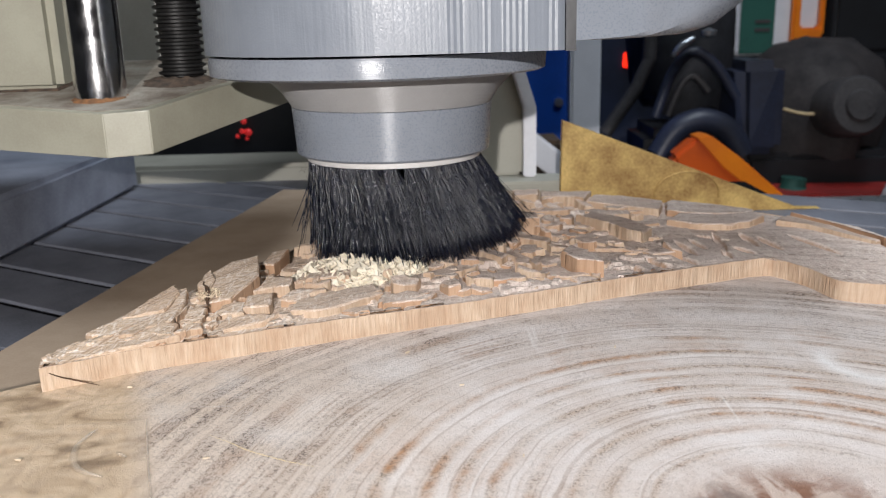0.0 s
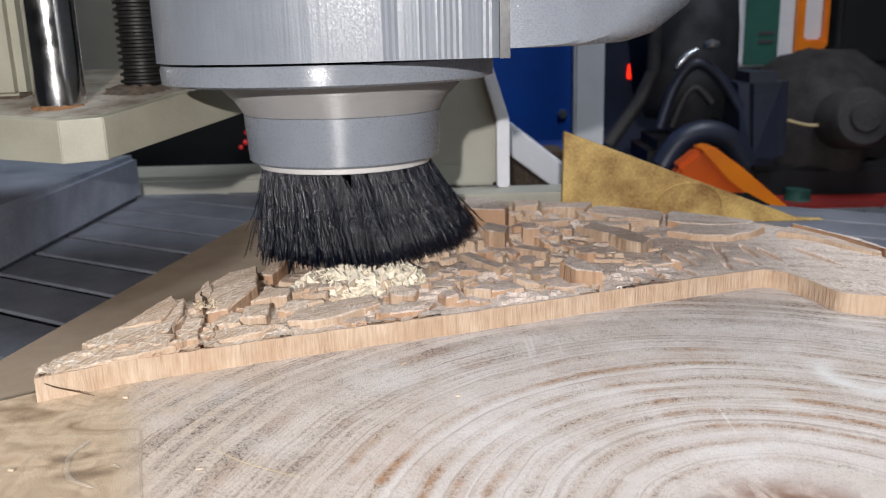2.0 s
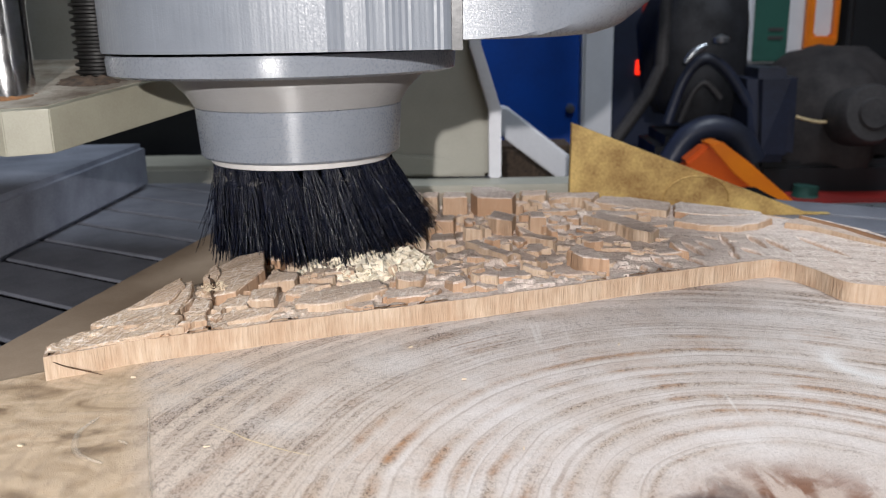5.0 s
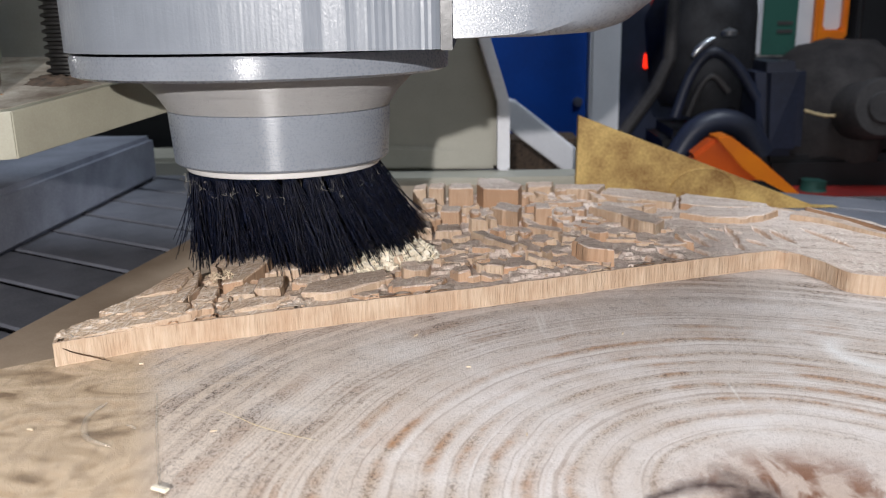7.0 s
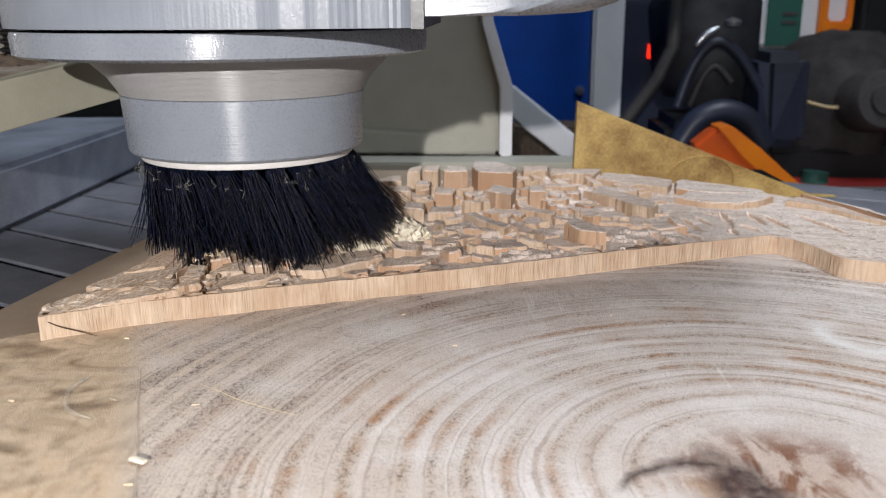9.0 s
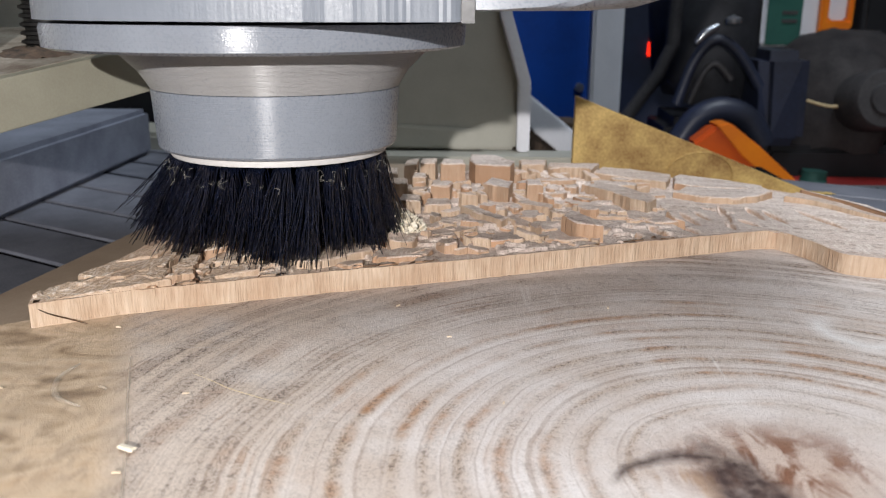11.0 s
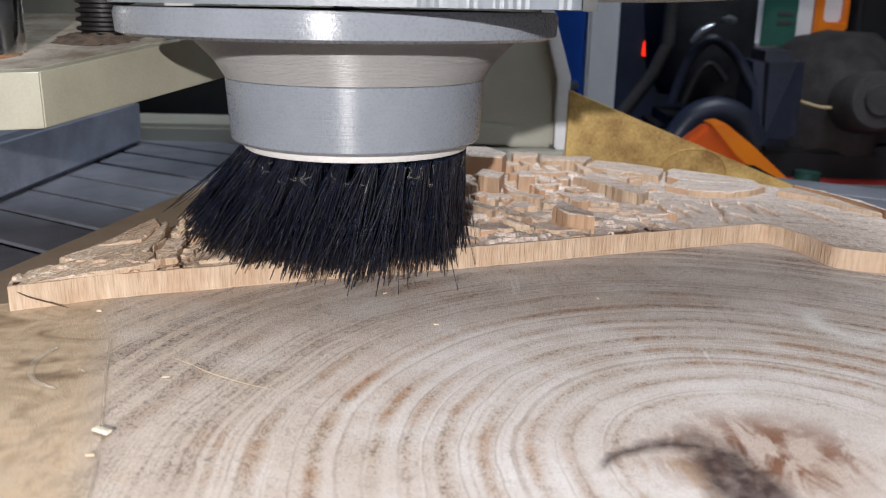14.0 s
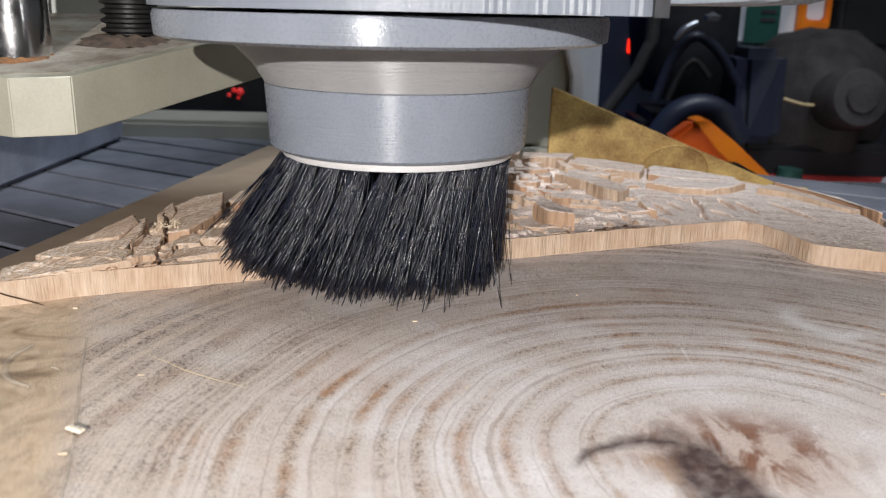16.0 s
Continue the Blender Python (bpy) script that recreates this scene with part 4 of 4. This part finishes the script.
# ---- things behind the machine ----
def background():
    col = thing("machine_column", "olive grey machine column with a white front edge", "machine column")
    part("panel", upright([(-0.070, -0.0098), (0.045, -0.0098), (0.045, 0.030), (0.034, 0.066), (0.02, 0.25), (-0.070, 0.25)], 0.500, 0.62, 0.002), CREAM_DARK, col)
    part("edge_strip", upright([(0.0452, -0.0098), (0.0525, -0.0098), (0.0525, 0.031), (0.041, 0.068), (0.026, 0.25), (0.0195, 0.25), (0.0345, 0.066), (0.0452, 0.030)], 0.493, 0.60, 0.001), WHITE, col, "white enamelled edge strip")
    part("cover_plate", upright([(-0.06, -0.0085), (0.0255, -0.0085), (0.0255, 0.0025), (-0.06, 0.0075)], 0.4965, 0.4999, 0.0012), CREAM_DARK, col, "flat cover plate")

    solo("white_bar", upright([(0.030, 0.014), (0.042, 0.014), (0.110, -0.040), (0.110, -0.062), (0.098, -0.056), (0.030, -0.004)], 0.70, 0.72, 0.0015), WHITE, "white metal bar leaning behind the column", "metal bar")
    bm = upright([(0.0640, 0.0258), (0.0630, -0.0268), (0.2090, -0.0268), (0.1960, -0.0262), (0.1765, -0.0186)], 0.466, 0.473, 0.0012)
    solo("ochre_board", bm, BRASS, "stained ochre board with a cut slanting edge", "board")
    bm = tube([(0.1330 + 0.0180 * math.cos(a), 0.4650, -0.0165 + 0.0125 * math.sin(a)) for a in [math.pi * (i / 20 * 1.1 - 0.05) for i in range(21)]], 0.0006, 8)
    solo("wire_loop", bm, BRASS, "thin ochre wire loop before the board", "wire")
    tool = thing("orange_clamp", "bright orange plastic clamp handle", "clamp")
    part("handle", upright([(0.216, -0.052), (0.238, -0.034), (0.247, -0.033), (0.275, -0.055), (0.318, -0.092), (0.345, -0.15), (0.32, -0.215), (0.29, -0.215)], 0.81, 0.835, 0.004), ORANGE_DARK, tool)
    part("grip_edge", upright([(0.2385, -0.0338), (0.2475, -0.0318), (0.252, -0.0325), (0.279, -0.0525), (0.325, -0.092), (0.310, -0.0990), (0.264, -0.0620)], 0.806, 0.838, 0.0008), ORANGE, tool)

    post = thing("white_post", "white enamelled square metal post", "post")
    part("shaft", box(0.141, 0.175, 0.97, 1.0, -0.215, 0.40, 0.003), WHITE, post)
    cab = thing("blue_cabinet", "deep blue metal tool cabinet", "cabinet")
    part("body", box(-0.12, 0.176, 1.152, 1.45, -0.215, 0.40, 0.004), BLUE, cab)
    part("door", box(-0.115, 0.171, 1.146, 1.1518, -0.19, 0.395, 0.002), BLUE, cab)
    solo("cabinet_bolt", lathe([(0, 0), (0.006, 0), (0.006, 0.003), (0, 0.004)], 20), STEEL, "small bright bolt head on the cabinet", "bolt", smooth=40)
    bolt = bpy.data.objects["cabinet_bolt"]
    bolt.matrix_basis = Matrix.Translation((0.151, 1.1456, -0.029)) @ Matrix.Rotation(radians(90), 4, "X")
    clutter = thing("low_clutter", "brown and dark offcuts heaped behind the machine", "offcuts")
    part("offcut", box(0.02, 0.12, 0.86, 0.92, -0.215, -0.040, 0.004), RUST, clutter)
    part("offcut", box(0.00, 0.13, 0.80, 0.84, -0.215, -0.070, 0.004), BLACK, clutter)

    lamp = thing("indicator_lamp", "glowing red indicator on a dark control box", "indicator")
    part("housing", box(0.25, 0.42, 1.60, 1.72, -0.215, 0.30, 0.006), SMOKE, lamp)
    part("lens", upright([(0.327, -0.012), (0.339, -0.012), (0.341, 0.012), (0.329, 0.016)], 1.594, 1.5995, 0.002), LED, lamp, "glowing red lens")
    part("lens", upright([(0.335, 0.07), (0.347, 0.07), (0.349, 0.12), (0.337, 0.12)], 1.594, 1.5995, 0.002), RED, lamp)

    saw = thing("power_tool", "black glossy power tool with a curved guard", "power tool")
    part("strut", tube([(0.190, 1.02, -0.055), (0.225, 1.02, -0.005), (0.240, 1.02, 0.03), (0.243, 1.02, 0.20)], 0.008, 12), GREY, saw)
    part("motor", rough(lathe([(0, -0.09), (0.05, -0.088), (0.062, -0.06), (0.066, 0.02), (0.055, 0.07), (0.03, 0.095), (0, 0.1)], 40, (0.300, 1.10, 0.055)), 0.014, 24), BLACK_MATT, saw, smooth=60)
    part("guard", tube(curve([(0.245, 1.0, -0.035), (0.262, 1.0, 0.015), (0.285, 1.0, 0.038), (0.312, 1.0, 0.022), (0.338, 1.0, -0.015)], 8), 0.006, 12), SMOKE, saw, smooth=60)
    part("inner_guard", tube(curve([(0.262, 1.01, -0.035), (0.276, 1.01, 0.0), (0.290, 1.01, 0.010), (0.308, 1.01, -0.008)], 8), 0.004, 12), GREY, saw, smooth=60)
    part("wheel", tube(curve([(0.243, 0.97, -0.075), (0.262, 0.97, -0.047), (0.29, 0.97, -0.037), (0.318, 0.97, -0.047), (0.338, 0.97, -0.075)], 6), 0.014, 14), SMOKE, saw, smooth=60)
    part("body", rough(box(0.235, 0.36, 1.0, 1.12, -0.215, -0.05, 0.012), 0.004, 12), BLACK, saw)
    # added steel sliver in the shape of a lamp glint on the casing
    part("bright_trim", tube(curve([(0.258, 0.985, 0.034), (0.268, 0.985, 0.046), (0.282, 0.985, 0.054)], 6), [0.0022 + 0.0022 * math.sin(math.pi * i / 12) for i in range(13)], 10), STEEL, saw, "bright steel streak standing in for a glint on the black casing", smooth=60)
    part("switch", lathe([(0, 0), (0.008, 0.001), (0.009, 0.006), (0, 0.01)], 20, (0.300, 0.995, 0.055)), STEEL, saw, smooth=50)

    grinder = thing("bench_grinder", "dusty dark bench grinder with a round wheel cover", "bench grinder")
    drum = lathe([(0, -0.03), (0.030, -0.03), (0.034, -0.026), (0.034, 0.022), (0.030, 0.028), (0.018, 0.029), (0.016, 0.033), (0, 0.033)], 48)
    bmesh.ops.rotate(drum, verts=drum.verts, cent=(0, 0, 0), matrix=Matrix.Rotation(radians(80), 3, "X"))
    bmesh.ops.translate(drum, verts=drum.verts, vec=(0.462, 0.985, -0.028))
    part("wheel_cover", drum, GREY, grinder, smooth=40)
    part("motor", rough(box(0.342, 0.395, 1.0, 1.12, -0.085, 0.026, 0.012), 0.006, 18), SMOKE, grinder)
    hood = lathe([(0, 0.075), (0.04, 0.066), (0.075, 0.035), (0.086, -0.01), (0.080, -0.06), (0, -0.062)], 48, (0.462, 1.09, -0.024))
    part("hood", rough(rough(hood, 0.016, 22), 0.005, 70), GREY_BROWN, grinder, "dusty brown-grey hood", smooth=60)
    part("yellow_band", tube(curve([(0.395, 1.005, -0.030), (0.420, 1.0, -0.036), (0.445, 1.0, -0.034)], 6), 0.0018, 8), RESIN, grinder, "faded yellow band")
    part("stand", box(0.36, 0.54, 1.02, 1.16, -0.215, -0.085, 0.008), BLACK, grinder)

    case = thing("storage_case", "white and orange storage case with a green label", "storage case")
    part("body", box(0.43, 0.56, 1.30, 1.42, 0.0185, 0.40, 0.005), WHITE, case)
    part("trim", upright([(0.509, 0.020), (0.540, 0.030), (0.556, 0.045), (0.556, 0.40), (0.549, 0.40), (0.549, 0.056), (0.521, 0.056), (0.521, 0.40), (0.509, 0.40)], 1.285, 1.2995, 0.003), ORANGE, case, "orange trim")
    part("label", box(0.437, 0.487, 1.296, 1.2995, 0.0205, 0.20, 0.001), GREEN, case, "dark green label")
    for x0, z in ((0.458, 0.052), (0.458, 0.064)):
        part("print_bar", box(x0, 0.480, 1.2945, 1.2958, z, z + 0.005), GREY, case)
    part("shelf", box(0.38, 0.90, 1.27, 1.46, -0.006, 0.0182, 0.003), BLACK, case)
    part("shelf_frame", box(0.60, 0.90, 1.29, 1.44, -0.2148, -0.0062, 0.003), BLACK, case)
    solo("dark_crate", rough(box(0.565, 0.80, 1.275, 1.42, 0.0185, 0.40, 0.006), 0.002, 20), BLACK, "black crate on the shelf", "crate")

    solo("red_box", rough(box(0.36, 0.66, 0.93, 1.00, -0.215, -0.118, 0.006), 0.004, 12), RED, "dull dark red tool box", "tool box")
    rag = lathe([(0, 0.03), (0.02, 0.028), (0.034, 0.015), (0.042, -0.01), (0.045, -0.097), (0, -0.097)], 32, (0.512, 0.90, -0.118))
    solo("pale_rag", rough(rag, 0.012, 30), PALE, "crumpled pale grey rag", "rag", smooth=60)
    solo("steel_rule", box(0.205, 0.44, 0.515, 0.545, -0.0408, -0.037, 0.0006), STEEL, "bright steel straight edge", "straight edge")
    solo("green_bottle", rough(lathe([(0, -0.08), (0.03, -0.08), (0.03, 0.0), (0.014, 0.02), (0.014, 0.03), (0, 0.03)], 24, (0.400, 0.97, -0.135)), 0.003, 20), GREEN, "dark green bottle among the tools", "bottle", smooth=40)
    rear = thing("control_box", "black control box with red lights under the gantry", "control box")
    part("case", box(-0.42, 0.02, 0.70, 0.80, -0.0408, 0.20, 0.006), BLACK, rear)
    for x, z, size in ((-0.161, -0.004, 0.8), (-0.164, 0.005, 0.6), (-0.166, -0.003, 0.55), (-0.1625, -0.009, 0.4), (-0.170, -0.007, 0.45)):
        part("light", lathe([(0, -0.004 * size), (0.0028 * size, -0.0028 * size), (0.004 * size, 0), (0.0028 * size, 0.0028 * size), (0, 0.004 * size)], 24, (x, 0.698, z)), LED_DIM, rear, "dim glowing red light", smooth=80)
    return col


column = background()


# ---- the spindle head ----
def head_thing():
    head = thing("spindle_head", "grey printed dust shoe with black brush on cream head", "spindle head", HEAD[0][1:])
    # the shoe, from the brush ring upwards
    part("collar", lathe([(0.0285, -0.0152), (0.0308, -0.0153), (0.0315, -0.0146), (0.0324, -0.0003), (0.0322, -0.0001), (0.030, -0.0001)], 128), PRINT, head, "smooth grey printed collar", smooth=35)
    layers = [(0.0300, 0.0000)]
    wall = [(0.03235, 0.0), (0.0350, 0.0042), (0.0388, 0.0080), (0.0410, 0.0099)]
    jit = random.Random(3)
    for i in range(33):
        z = i * 0.0003
        (ra, za), (rb, zb) = next((p, q) for p, q in zip(wall, wall[1:]) if p[1] <= z <= q[1])
        radius = ra + (rb - ra) * (z - za) / (zb - za) + jit.uniform(-0.00004, 0.00004)
        layers += [(radius, z + 0.00002), (radius + 0.00003, z + 0.00028)]
    layers += [(0.030, 0.0104)]
    part("cone", lathe(layers, 128), PRINT_CONE, head, "rough printed cone with fine stepped layers", smooth=20)
    part("lip", lathe([(0.034, 0.0100), (0.0515, 0.0100), (0.0532, 0.0107), (0.0535, 0.0150), (0.0530, 0.0162), (0.036, 0.0164)], 128, (-0.0035, 0, 0)), PRINT_LIP, head, "wide printed lip", smooth=35)
    part("brush_ring", lathe([(0.0215, -0.0173), (0.0284, -0.0173), (0.0287, -0.0167), (0.0288, -0.0150), (0.0215, -0.0150)], 96), PLASTIC_WHITE, head, "white plastic ring", smooth=35)
    outline = [(0.0575 * math.cos(a), 0.0575 * math.sin(a)) for a in [radians(90 + 180 * i / 40) for i in range(41)]]
    ridges = []
    for i in range(0, 60):
        x = 0.0008 + 0.0008 * i
        ridges.append((x, -0.0575 + 2.4 * x * x + (0.00006 if i % 2 else -0.00006) * (1.6 + noise.noise(Vector((x, 0.3, 0)) * 180)) * min(1.0, x / 0.02)))
    outline = [(x, y) for x, y in outline] + [*ridges, (0.0492, -0.0510), (0.0492, 0.0570), (0.0485, 0.0575)]
    part("housing", prism(outline, 0.0170, 0.085), PRINT_BODY, head, "grey printed housing with upright ridges", smooth=25)
    part("seam", box(0.0493, 0.0520, -0.0524, 0.0560, 0.0168, 0.085), BLACK, head, "black rubber seam")
    # the hose arm: a half shell that bends away upwards
    arm = bmesh.new()
    rows = []
    line = [(0.03, 0.0192), (0.0557, 0.0194), (0.067, 0.0201), (0.075, 0.0224), (0.0856, 0.0305), (0.100, 0.046), (0.120, 0.0849), (0.5, 0.0849)]

    def under(x):
        for (a, b), (c, d) in zip(line, line[1:]):
            if a <= x <= c:
                return b + (d - b) * (x - a) / (c - a)
        return line[0][1]

    for i in range(41):
        x = 0.0521 + 0.115 * i / 40
        row = []
        for k in range(17):
            a = math.pi * k / 16
            row.append(arm.verts.new((x, -0.050 * math.cos(a), under(x - 0.024 * math.sin(a)) - 0.0002 * math.sin(a))))
        row += [arm.verts.new((x, 0.050, 0.0852)), arm.verts.new((x, -0.050, 0.0852))]
        rows.append(row)
    for p, q in zip(rows, rows[1:]):
        for k in range(len(p)):
            arm.faces.new((p[k], p[(k + 1) % len(p)], q[(k + 1) % len(q)], q[k]))
    arm.faces.new(rows[0])
    arm.faces.new(rows[-1][::-1])
    part("hose_arm", arm, PRINT, head, "grey printed hose arm with a rounded underside", smooth=40)
    # the cream foot of the z axis
    plan = [(-0.300, 0.055), (-0.1285, -0.0005), (-0.0902, -0.0122), (-0.0768, -0.0088), (-0.0436, 0.060), (-0.030, 0.090), (-0.030, 0.160), (-0.300, 0.160)]
    plate = prism(plan, -0.0125, 0.0014)
    film = prism([(x + (0.0024 if x < -0.1 else -0.0030), y + 0.0034) for x, y in plan[:6]] + [(-0.031, 0.158), (-0.298, 0.158)], 0.0011, 0.0016)
    bmesh.ops.recalc_face_normals(plate, faces=plate.faces)
    bevel(plate, 0.0003)
    for shape in (plate, film):
        for v in shape.verts:
            v.co.z += 0.14 * v.co.y
    part("foot_plate", plate, CREAM, head, "cream enamelled plate with a cut corner")
    part("dust_layer", film, DUSTY, head, "film of wood dust and grease")
    rod = (-0.0994, 0.0125, 0.0034)
    part("guide_rod", lathe([(0.0, -0.003), (0.0085, -0.003), (0.0085, 0.20), (0, 0.20)], 48, rod), CHROME, head, "bright chrome guide rod", smooth=40)
    part("rod_collar", rough(lathe([(0.0085, 0.0000), (0.0093, -0.0003), (0.0104, -0.0012), (0.0112, -0.0022), (0.0085, -0.0028)], 64, rod), 0.0006, 600), RUST_BRIGHT, head, "rusty grease round the rod", smooth=60)
    prof = [(0.0, 0.0)]
    for i in range(70):
        z = 0.001 + i * 0.0026
        prof += [(0.0072, z), (0.0072, z + 0.0004), (0.0086, z + 0.0009), (0.0086, z + 0.0017), (0.0072, z + 0.0022)]
    prof += [(0, 0.19)]
    screw = (-0.0795, 0.0412, 0.0070)
    part("lead_screw", lathe(prof, 40, screw), SCREW, head, "oily black threaded lead screw", smooth=50)
    part("screw_grease", rough(lathe([(0.0080, 0.0010), (0.0105, 0.0005), (0.0140, -0.0006), (0.0175, -0.0018), (0.0080, -0.0030)], 64, screw), 0.0008, 500), RUST, head, "brown grease and dust round the screw", smooth=60)
    part("axis_box", box(-0.36, -0.1180, 0.0245, 0.070, 0.0040, 0.22, 0.003), CREAM, head, "cream box of the z axis")
    part("box_grease", rough(tube([(-0.30, 0.0240, 0.0046), (-0.20, 0.0240, 0.0046), (-0.15, 0.0240, 0.0046), (-0.119, 0.0240, 0.0046), (-0.117, 0.05, 0.0085)], 0.0014, 8), 0.0012, 200), RUST, head, "rusty dust along the box")
    part("back_sheet", box(-0.21, -0.052, 0.0800, 0.088, 0.0085, 0.22, 0.001), SHEET, head, "pale back sheet")
    return head


head = head_thing()


# ---- the brush, tuft by tuft ----
TUFTS = 26


def brush():
    rnd = random.Random(21)
    out = []
    for i in range(TUFTS):
        phi = 2 * math.pi * (i + 0.5) / TUFTS
        c, s = math.cos(phi), math.sin(phi)
        root = Vector((0.0252 * c, 0.0252 * s, -0.0174))
        verts, faces = [], []
        for k in range(230):
            # roots in a wedge of the ring
            r = rnd.uniform(-0.0032, 0.0030)
            w = rnd.uniform(-1, 1) * (0.0252 + r) * math.pi / TUFTS * 0.56
            foot = Vector((c * r - s * w, s * r + c * w, 0))
            spread = 2.0 + r * 1300
            stray = rnd.random() < 0.045
            lean_out = radians(spread + rnd.gauss(0, 4.2) + (rnd.uniform(3, 12) if stray else 0))
            lean_side = radians(w * 2300 + rnd.gauss(0, 2.6))
            length = rnd.uniform(0.0268, 0.0300) + (0.0014 if rnd.random() < 0.12 else 0)
            bend = rnd.gauss(0.0, 0.32)
            sway, crimp, phase = rnd.gauss(0, 0.0006), rnd.uniform(0.00008, 0.0004), rnd.uniform(0, 6.28)
            rad = rnd.uniform(0.00013, 0.00021)
            rings = []
            for j in range(8):
                u = j / 7
                o = length * (math.tan(lean_out) * u + bend * 0.18 * u * u) + crimp * u * math.sin(u * 9.0 + phase)
                q = length * math.tan(lean_side) * u + sway * math.sin(u * 5.0)
                p = foot + Vector((c * o - s * q, s * o + c * q, -length * u))
                rr = rad * (1 - 0.35 * u)
                base = len(verts)
                for a in (0.3, 2.39, 4.49):
                    verts.append((p.x + rr * math.cos(a), p.y + rr * math.sin(a), p.z))
                rings.append(base)
            for a, b in zip(rings, rings[1:]):
                for e in range(3):
                    f = (e + 1) % 3
                    faces.append((a + e, b + e, b + f, a + f))
            faces.append((rings[-1], rings[-1] + 2, rings[-1] + 1))
        me = bpy.data.meshes.new("bristle_tuft")
        me.from_pydata(verts, [], faces)
        me.polygons.foreach_set("use_smooth", [len(f) == 4 for f in faces])
        me.materials.append(NYLON)
        ob = new("bristle_tuft", me)
        ob.parent = head
        ob.location = root
        tagged(ob, "tuft of stiff black bristles")
        out.append((ob, phi, root, rnd.uniform(-2.5, 2.5), rnd.uniform(-2.5, 2.5)))
    return out


def stray_bristles():
    """A few long loose bristles that stand away from the bundle, and fluff caught between the roots."""
    rnd = random.Random(31)
    for k in range(9):
        phi = math.pi + rnd.uniform(-0.55, 0.35)
        c, s = math.cos(phi), math.sin(phi)
        reach, drop = rnd.uniform(0.005, 0.011), rnd.uniform(0.022, 0.027)
        pts = [(0.0262 * c + reach * c * u ** 1.3, 0.0262 * s + reach * s * u ** 1.3, -0.0172 - drop * u) for u in (0, 0.25, 0.5, 0.75, 1.0)]
        part("stray_bristle", tube(pts, [0.00018, 0.00017, 0.00016, 0.00014, 0.0001], 5), NYLON, head, smooth=60)
    bm = bmesh.new()
    for k in range(36):
        phi = rnd.uniform(math.pi, 2 * math.pi)
        p = Vector((0.0292 * math.cos(phi), 0.0292 * math.sin(phi), -0.0185 - rnd.random() ** 2 * 0.004))
        pts = [p]
        for j in range(4):
            p = p + Vector((rnd.gauss(0, 0.0006), rnd.gauss(0, 0.0002), rnd.gauss(-0.0003, 0.0006)))
            pts.append(p)
        tube(curve(pts, 3), 0.00005, 3, bm)
    part("caught_fluff", bm, FLUFF, head, "pale fluff caught between the bristle roots")


stray_bristles()
tufts = brush()


# ---- what moves ----
# lean of the brush as it drags over the wood: seconds, degrees towards +x, towards +y and outwards
DRAG = [(0.0, 16, 0, 6), (1.5, 14, 0, 7), (3.5, 11, 6, 8), (6.0, 10, 26, 7), (7.0, 10, 34, 7), (9.0, 9, 46, 9), (9.6, 7, 46, 9), (10.6, -10, 46, 10), (11.5, -21, 46, 12), (12.5, -22, 42, 12),
        (13.5, -21, 32, 11), (14.5, -20, 14, 9), (16.0, -19, 3, 5)]


def motions():
    rows = [(t, pose(x, y, z)) for t, x, y, z in HEAD]
    rows.insert(15, (9.55, pose(-0.0567, 0.2305, 0.0528)))
    rows.insert(16, (10.5, pose(-0.0494, 0.2290, 0.0521)))
    walk(head, rows)
    a = radians(17)
    x0, y0 = HEAD[0][1], HEAD[0][2]
    slide = [(t, (x - x0) * math.cos(a) - (y - y0) * math.sin(a)) for t, x, y, z in HEAD]
    walk(column, [(t, pose(d * math.cos(a), -d * math.sin(a), 0)) for t, d in slide])
    for ob, phi, root, jx, jy in tufts:
        rows = []
        for t, lean, back, flare in DRAG:
            lx = lean + flare * math.cos(phi) + jx
            ly = 5 * math.sin(phi) + jy + back * (0.75 - 0.25 * math.sin(phi)) * (0.8 + 0.08 * jx)
            rows.append((t, Matrix.Translation(root) @ pose(0, 0, 0, ly, -lx, 0)))
        walk(ob, rows)


motions()
